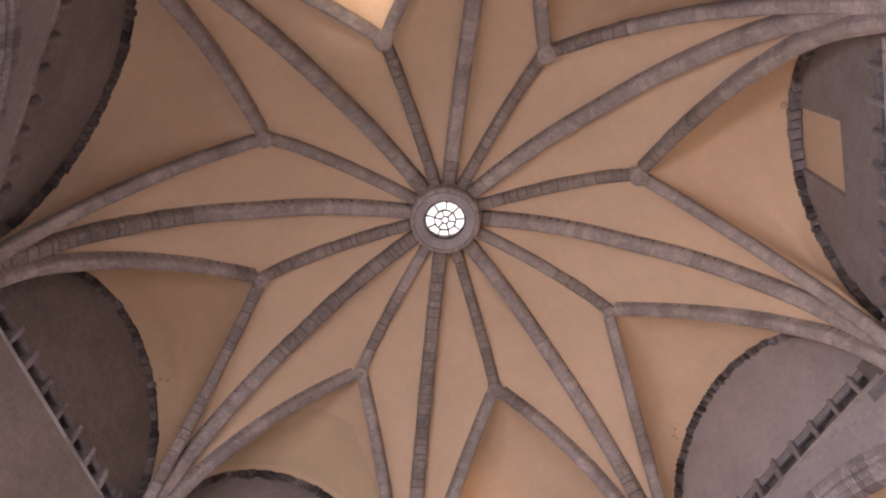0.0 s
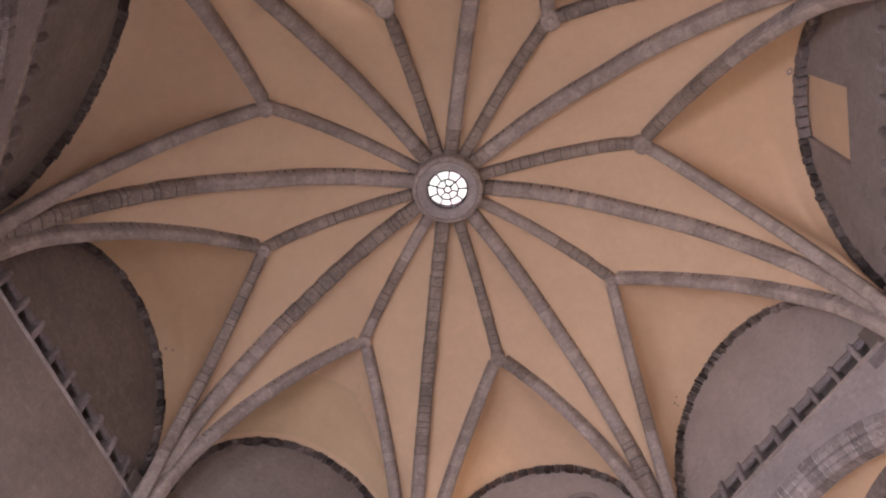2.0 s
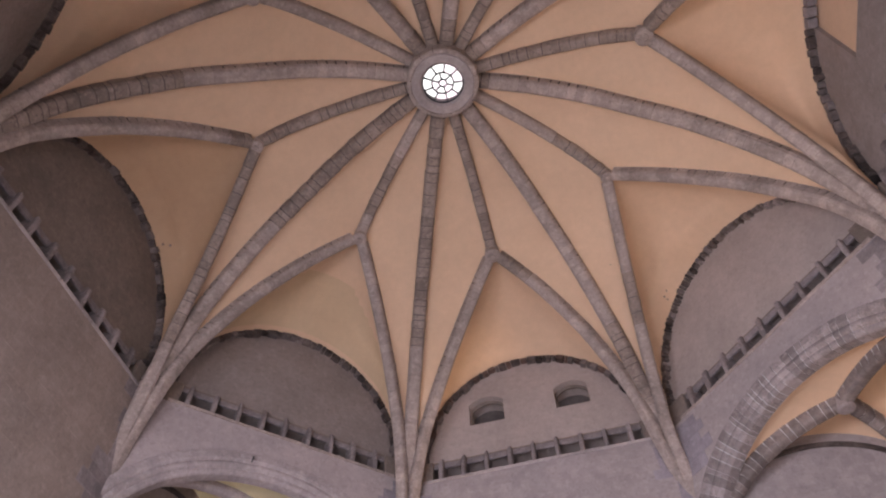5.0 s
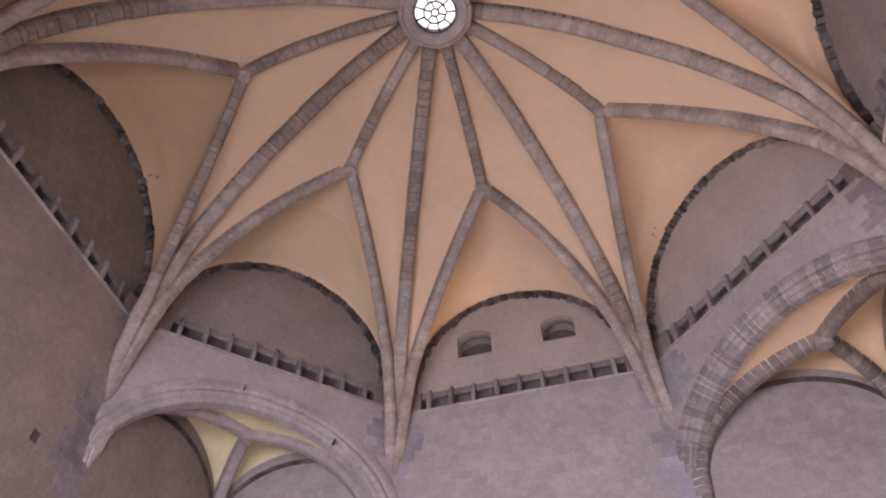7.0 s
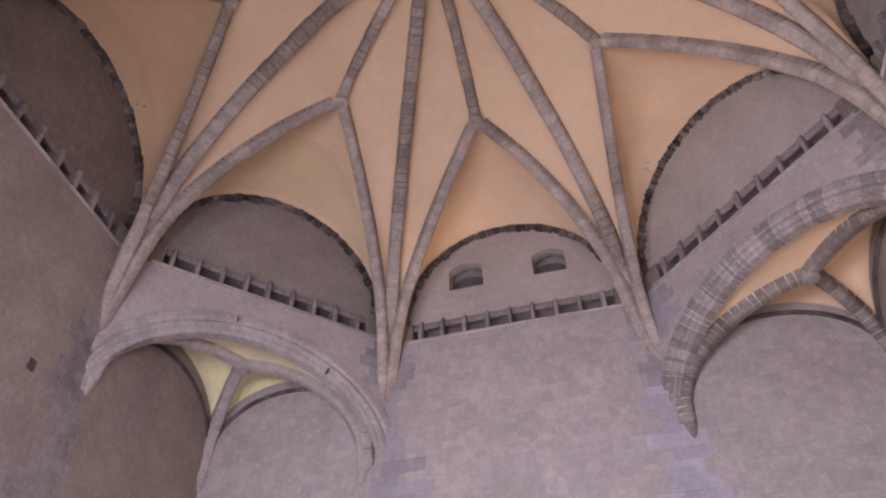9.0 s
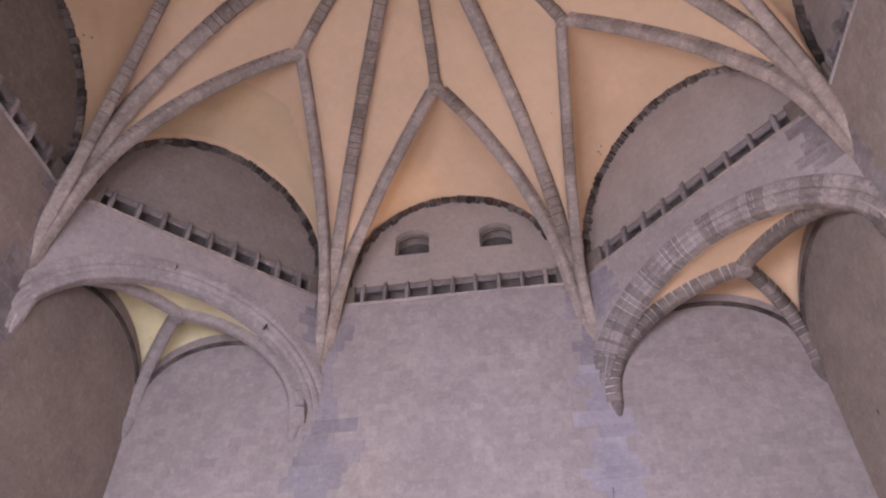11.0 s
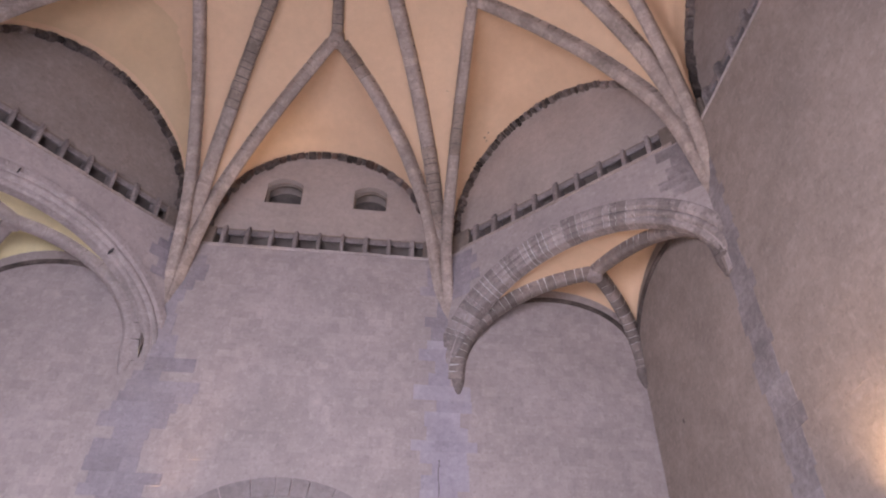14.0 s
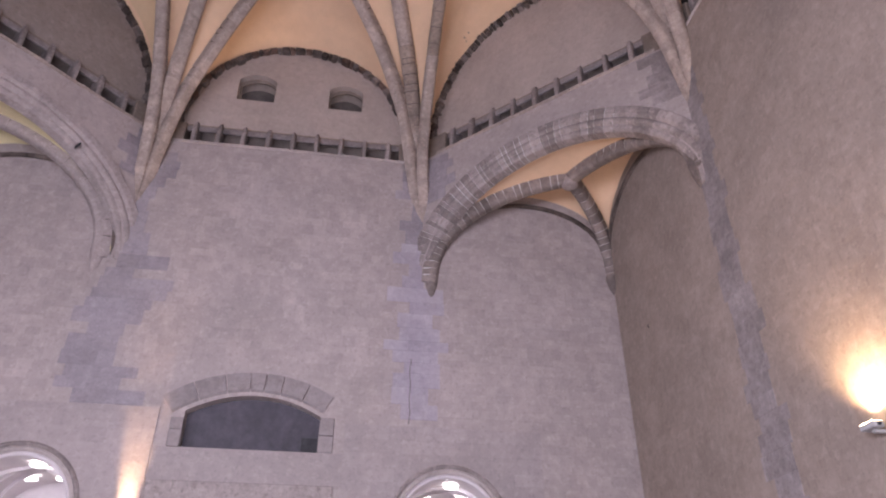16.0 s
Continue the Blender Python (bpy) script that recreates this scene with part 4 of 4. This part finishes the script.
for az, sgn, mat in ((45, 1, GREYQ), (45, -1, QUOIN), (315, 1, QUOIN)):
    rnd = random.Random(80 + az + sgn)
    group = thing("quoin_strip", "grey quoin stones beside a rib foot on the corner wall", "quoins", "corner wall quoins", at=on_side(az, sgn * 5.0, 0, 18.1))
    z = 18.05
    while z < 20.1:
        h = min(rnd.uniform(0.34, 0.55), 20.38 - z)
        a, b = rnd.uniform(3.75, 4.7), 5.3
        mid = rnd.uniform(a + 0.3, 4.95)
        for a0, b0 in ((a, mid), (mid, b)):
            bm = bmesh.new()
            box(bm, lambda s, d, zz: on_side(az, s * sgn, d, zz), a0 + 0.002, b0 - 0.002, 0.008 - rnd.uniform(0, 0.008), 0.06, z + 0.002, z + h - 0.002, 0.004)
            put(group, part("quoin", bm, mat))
        z += h

# ---- small marks: plaster chips, dark blocks for putlog holes, a crack, iron cramps ----
for x, y, z, r in ((-12.53, 2.44, 25.98, 0.06), (-12.79, 2.30, 25.98, 0.05), (6.99, 10.76, 25.97, 0.045), (6.84, 10.93, 25.81, 0.05), (6.94, 11.03, 25.72, 0.04), (4.91, 8.96, 26.38, 0.04)):
    bm = bmesh.new()
    bmesh.ops.create_icosphere(bm, subdivisions=1, radius=r, matrix=Matrix.Translation((x, y, z)))
    part("plaster_chip", bm, OLD, CEILING)
bm = bmesh.new()
lathe(bm, (12.8, -1.8, 26.1), [(0.09, 0.0), (0.12, -0.03), (0.09, -0.06), (0.06, -0.03), (0.09, 0.0)], 14)
part("iron_ring", bm, LEDGE, CEILING)
# Raised dark blocks paint the shade inside putlog holes; no hole is cut.
for az, s, z, w, h in ((0, 5.80, 11.17, 0.13, 0.13), (270, 3.44, 14.06, 0.16, 0.2), (90, -10.7, 12.2, 0.045, 0.08)):
    bm = bmesh.new()
    box(bm, lambda a, d, zz, az=az: on_side(az, a, d, zz), s - w, s + w, 0.002, 0.05, z - h, z + h, 0.02)
    part("putlog_hole", bm, DARK, WALLS[az])
for k in range(9):
    bm = bmesh.new()
    z = 9.1 + k * 0.26
    box(bm, north, 5.06 + 0.02 * math.sin(k * 1.7), 5.085 + 0.02 * math.sin(k * 1.7), -0.006, 0.03, z, z + 0.25)
    part("crack", bm, DARK, WALLS[0])
for s, z in ((-1.1, 18.98), (2.75, 17.95)):
    bm = bmesh.new()
    box(bm, lambda a, d, zz: on_side(315, a, d, zz), s - 0.02, s + 0.02, -0.22, 0.1, z - 0.09, z + 0.06, 0.008)
    tagged(part("iron_cramp", bm, LEAD), "short dark iron cramp fixed in the corner arch", "iron cramp", "iron cramps")

# ---- wall floodlights ----
def floodlight(x, y, z, az, spread, watts, aim=0.10):
    q = radians(az)
    n, u = Vector((math.sin(q), math.cos(q), 0)), Vector((math.cos(q), -math.sin(q), 0))
    at = Vector((x, y, z))
    pl = lambda s, d, zz: at + u * s + n * d + Vector((0, 0, zz))
    ob = thing("wall_floodlight", "small grey floodlight bracketed to the wall, shining upward", "floodlight", "wall floodlights", at=at)
    bm = bmesh.new()
    box(bm, pl, -0.20, 0.20, -0.12, 0.12, -0.10, 0.02, 0.02)
    housing = put(ob, part("housing", bm, METAL))
    bm = bmesh.new()
    box(bm, pl, -0.17, 0.17, -0.10, 0.10, 0.022, 0.03)
    part("lens", bm, LAMP, housing, "glowing warm lens")
    bm = bmesh.new()
    box(bm, pl, -0.05, 0.05, 0.0, 0.30, -0.16, -0.10, 0.01)
    put(ob, part("bracket", bm, METAL))
    bm = bmesh.new()
    rings = lathe(bm, pl(0.24, -0.02, -0.05), [(0.03, 0.03), (0.04, 0.0), (0.03, -0.03)], 10)
    bm.faces.new(rings[0]), bm.faces.new(list(reversed(rings[-1])))
    part("knob", bm, LEAD, housing)
    spot_lamp("floodlight_beam", at + Vector((0, 0, 0.08)) - n * 0.02, at + n * aim + Vector((0, 0, 3)), watts, WARM, spread, 0.12)


for spec in UPLIGHTS:
    floodlight(*spec)
floodlight(-1.5, -12.95, LEDGE_Z + 0.2, 180, 100, 5)
spot_lamp("floodlight_beam", (-1.5, -12.9, LEDGE_Z + 0.32), (-0.7, -10.4, 26.8), 3000, (1.0, 0.88, 0.84), 36, 0.15)

# ---- wall blocks ----
def wall_blocks(az, s0, s1, z0, z1, free, parts=None):
    """Courses of tuff blocks: joined, but for a stretch that is built block by block."""
    rnd = random.Random(1000 + az)
    verts, faces = [], []
    shared = None
    z = z0
    while z < z1:
        h = rnd.choice((0.28, 0.32, 0.36, 0.42))
        h = min(h, z1 - z)
        s = s0 + rnd.uniform(-0.5, 0)
        while s < s1:
            w = rnd.uniform(0.28, 0.52)
            a, b = max(s, s0), min(s + w, s1)
            s += w
            if b - a < 0.08 or not free(a, b, z, z + h):
                continue
            d = rnd.uniform(0.012, 0.018)
            if parts and parts(a, b, z):
                if shared is None:
                    tmp = bmesh.new()
                    box(tmp, lambda x, y, zz: Vector((x, y, zz)), -0.5, 0.5, 0, 1, -0.5, 0.5)
                    shared = bpy.data.meshes.new("tuff_block")
                    bmesh.ops.recalc_face_normals(tmp, faces=tmp.faces)
                    tmp.to_mesh(shared)
                    tmp.free()
                    shared.materials.append(TUFF)
                ob = new("tuff_block", shared)
                ob.matrix_world = Matrix.Translation(on_side(az, (a + b) / 2, d, z + h / 2)) @ Matrix.Rotation(radians(-az), 4, "Z") @ Matrix.Diagonal((b - a - 0.002, 0.03, h - 0.002, 1))
                ob.parent = WALLS[az]
                continue
            i = len(verts)
            g = 0.001
            for dd in (d, 0.04):
                verts += [on_side(az, x, dd, y) for x, y in ((a + g, z + g), (b - g, z + g), (b - g, z + h - g), (a + g, z + h - g))]
            faces += [(i, i + 1, i + 2, i + 3), (i, i + 4, i + 5, i + 1), (i + 1, i + 5, i + 6, i + 2), (i + 2, i + 6, i + 7, i + 3), (i + 3, i + 7, i + 4, i)]
        z += h
    me = bpy.data.meshes.new("block_courses")
    me.from_pydata([tuple(v) for v in verts], [], faces)
    me.materials.append(EARTH_DIM if az in (90, 270) else TUFF)
    bm = bmesh.new()
    bm.from_mesh(me)
    bmesh.ops.recalc_face_normals(bm, faces=bm.faces)
    bm.to_mesh(me)
    bm.free()
    ob = new("block_courses", me)
    ob.parent = WALLS[az]
    tagged(ob, kind="stuff")


def free_north(a, b, z0, z1):
    if z1 > 7.0 and z0 < 10.75 and b > -2.95 and a < 2.95:
        return False
    if z0 < 9.22 and (a < -3.08 or 2.96 < b and a < 9.57):
        return False
    return z0 > 9.0 or a > 9.57


wall_blocks(0, -13, 13, 3.0, 20.1, free_north, lambda a, b, z: -3.2 < a and b < 3.2 and 14.0 < z < 17.0)
wall_blocks(90, -13, 13, 3.0, 20.1, lambda *q: True)
wall_blocks(270, -13, 13, 10.6, 20.1, lambda a, b, z0, z1: z0 > 13.3 or a > -8.1)
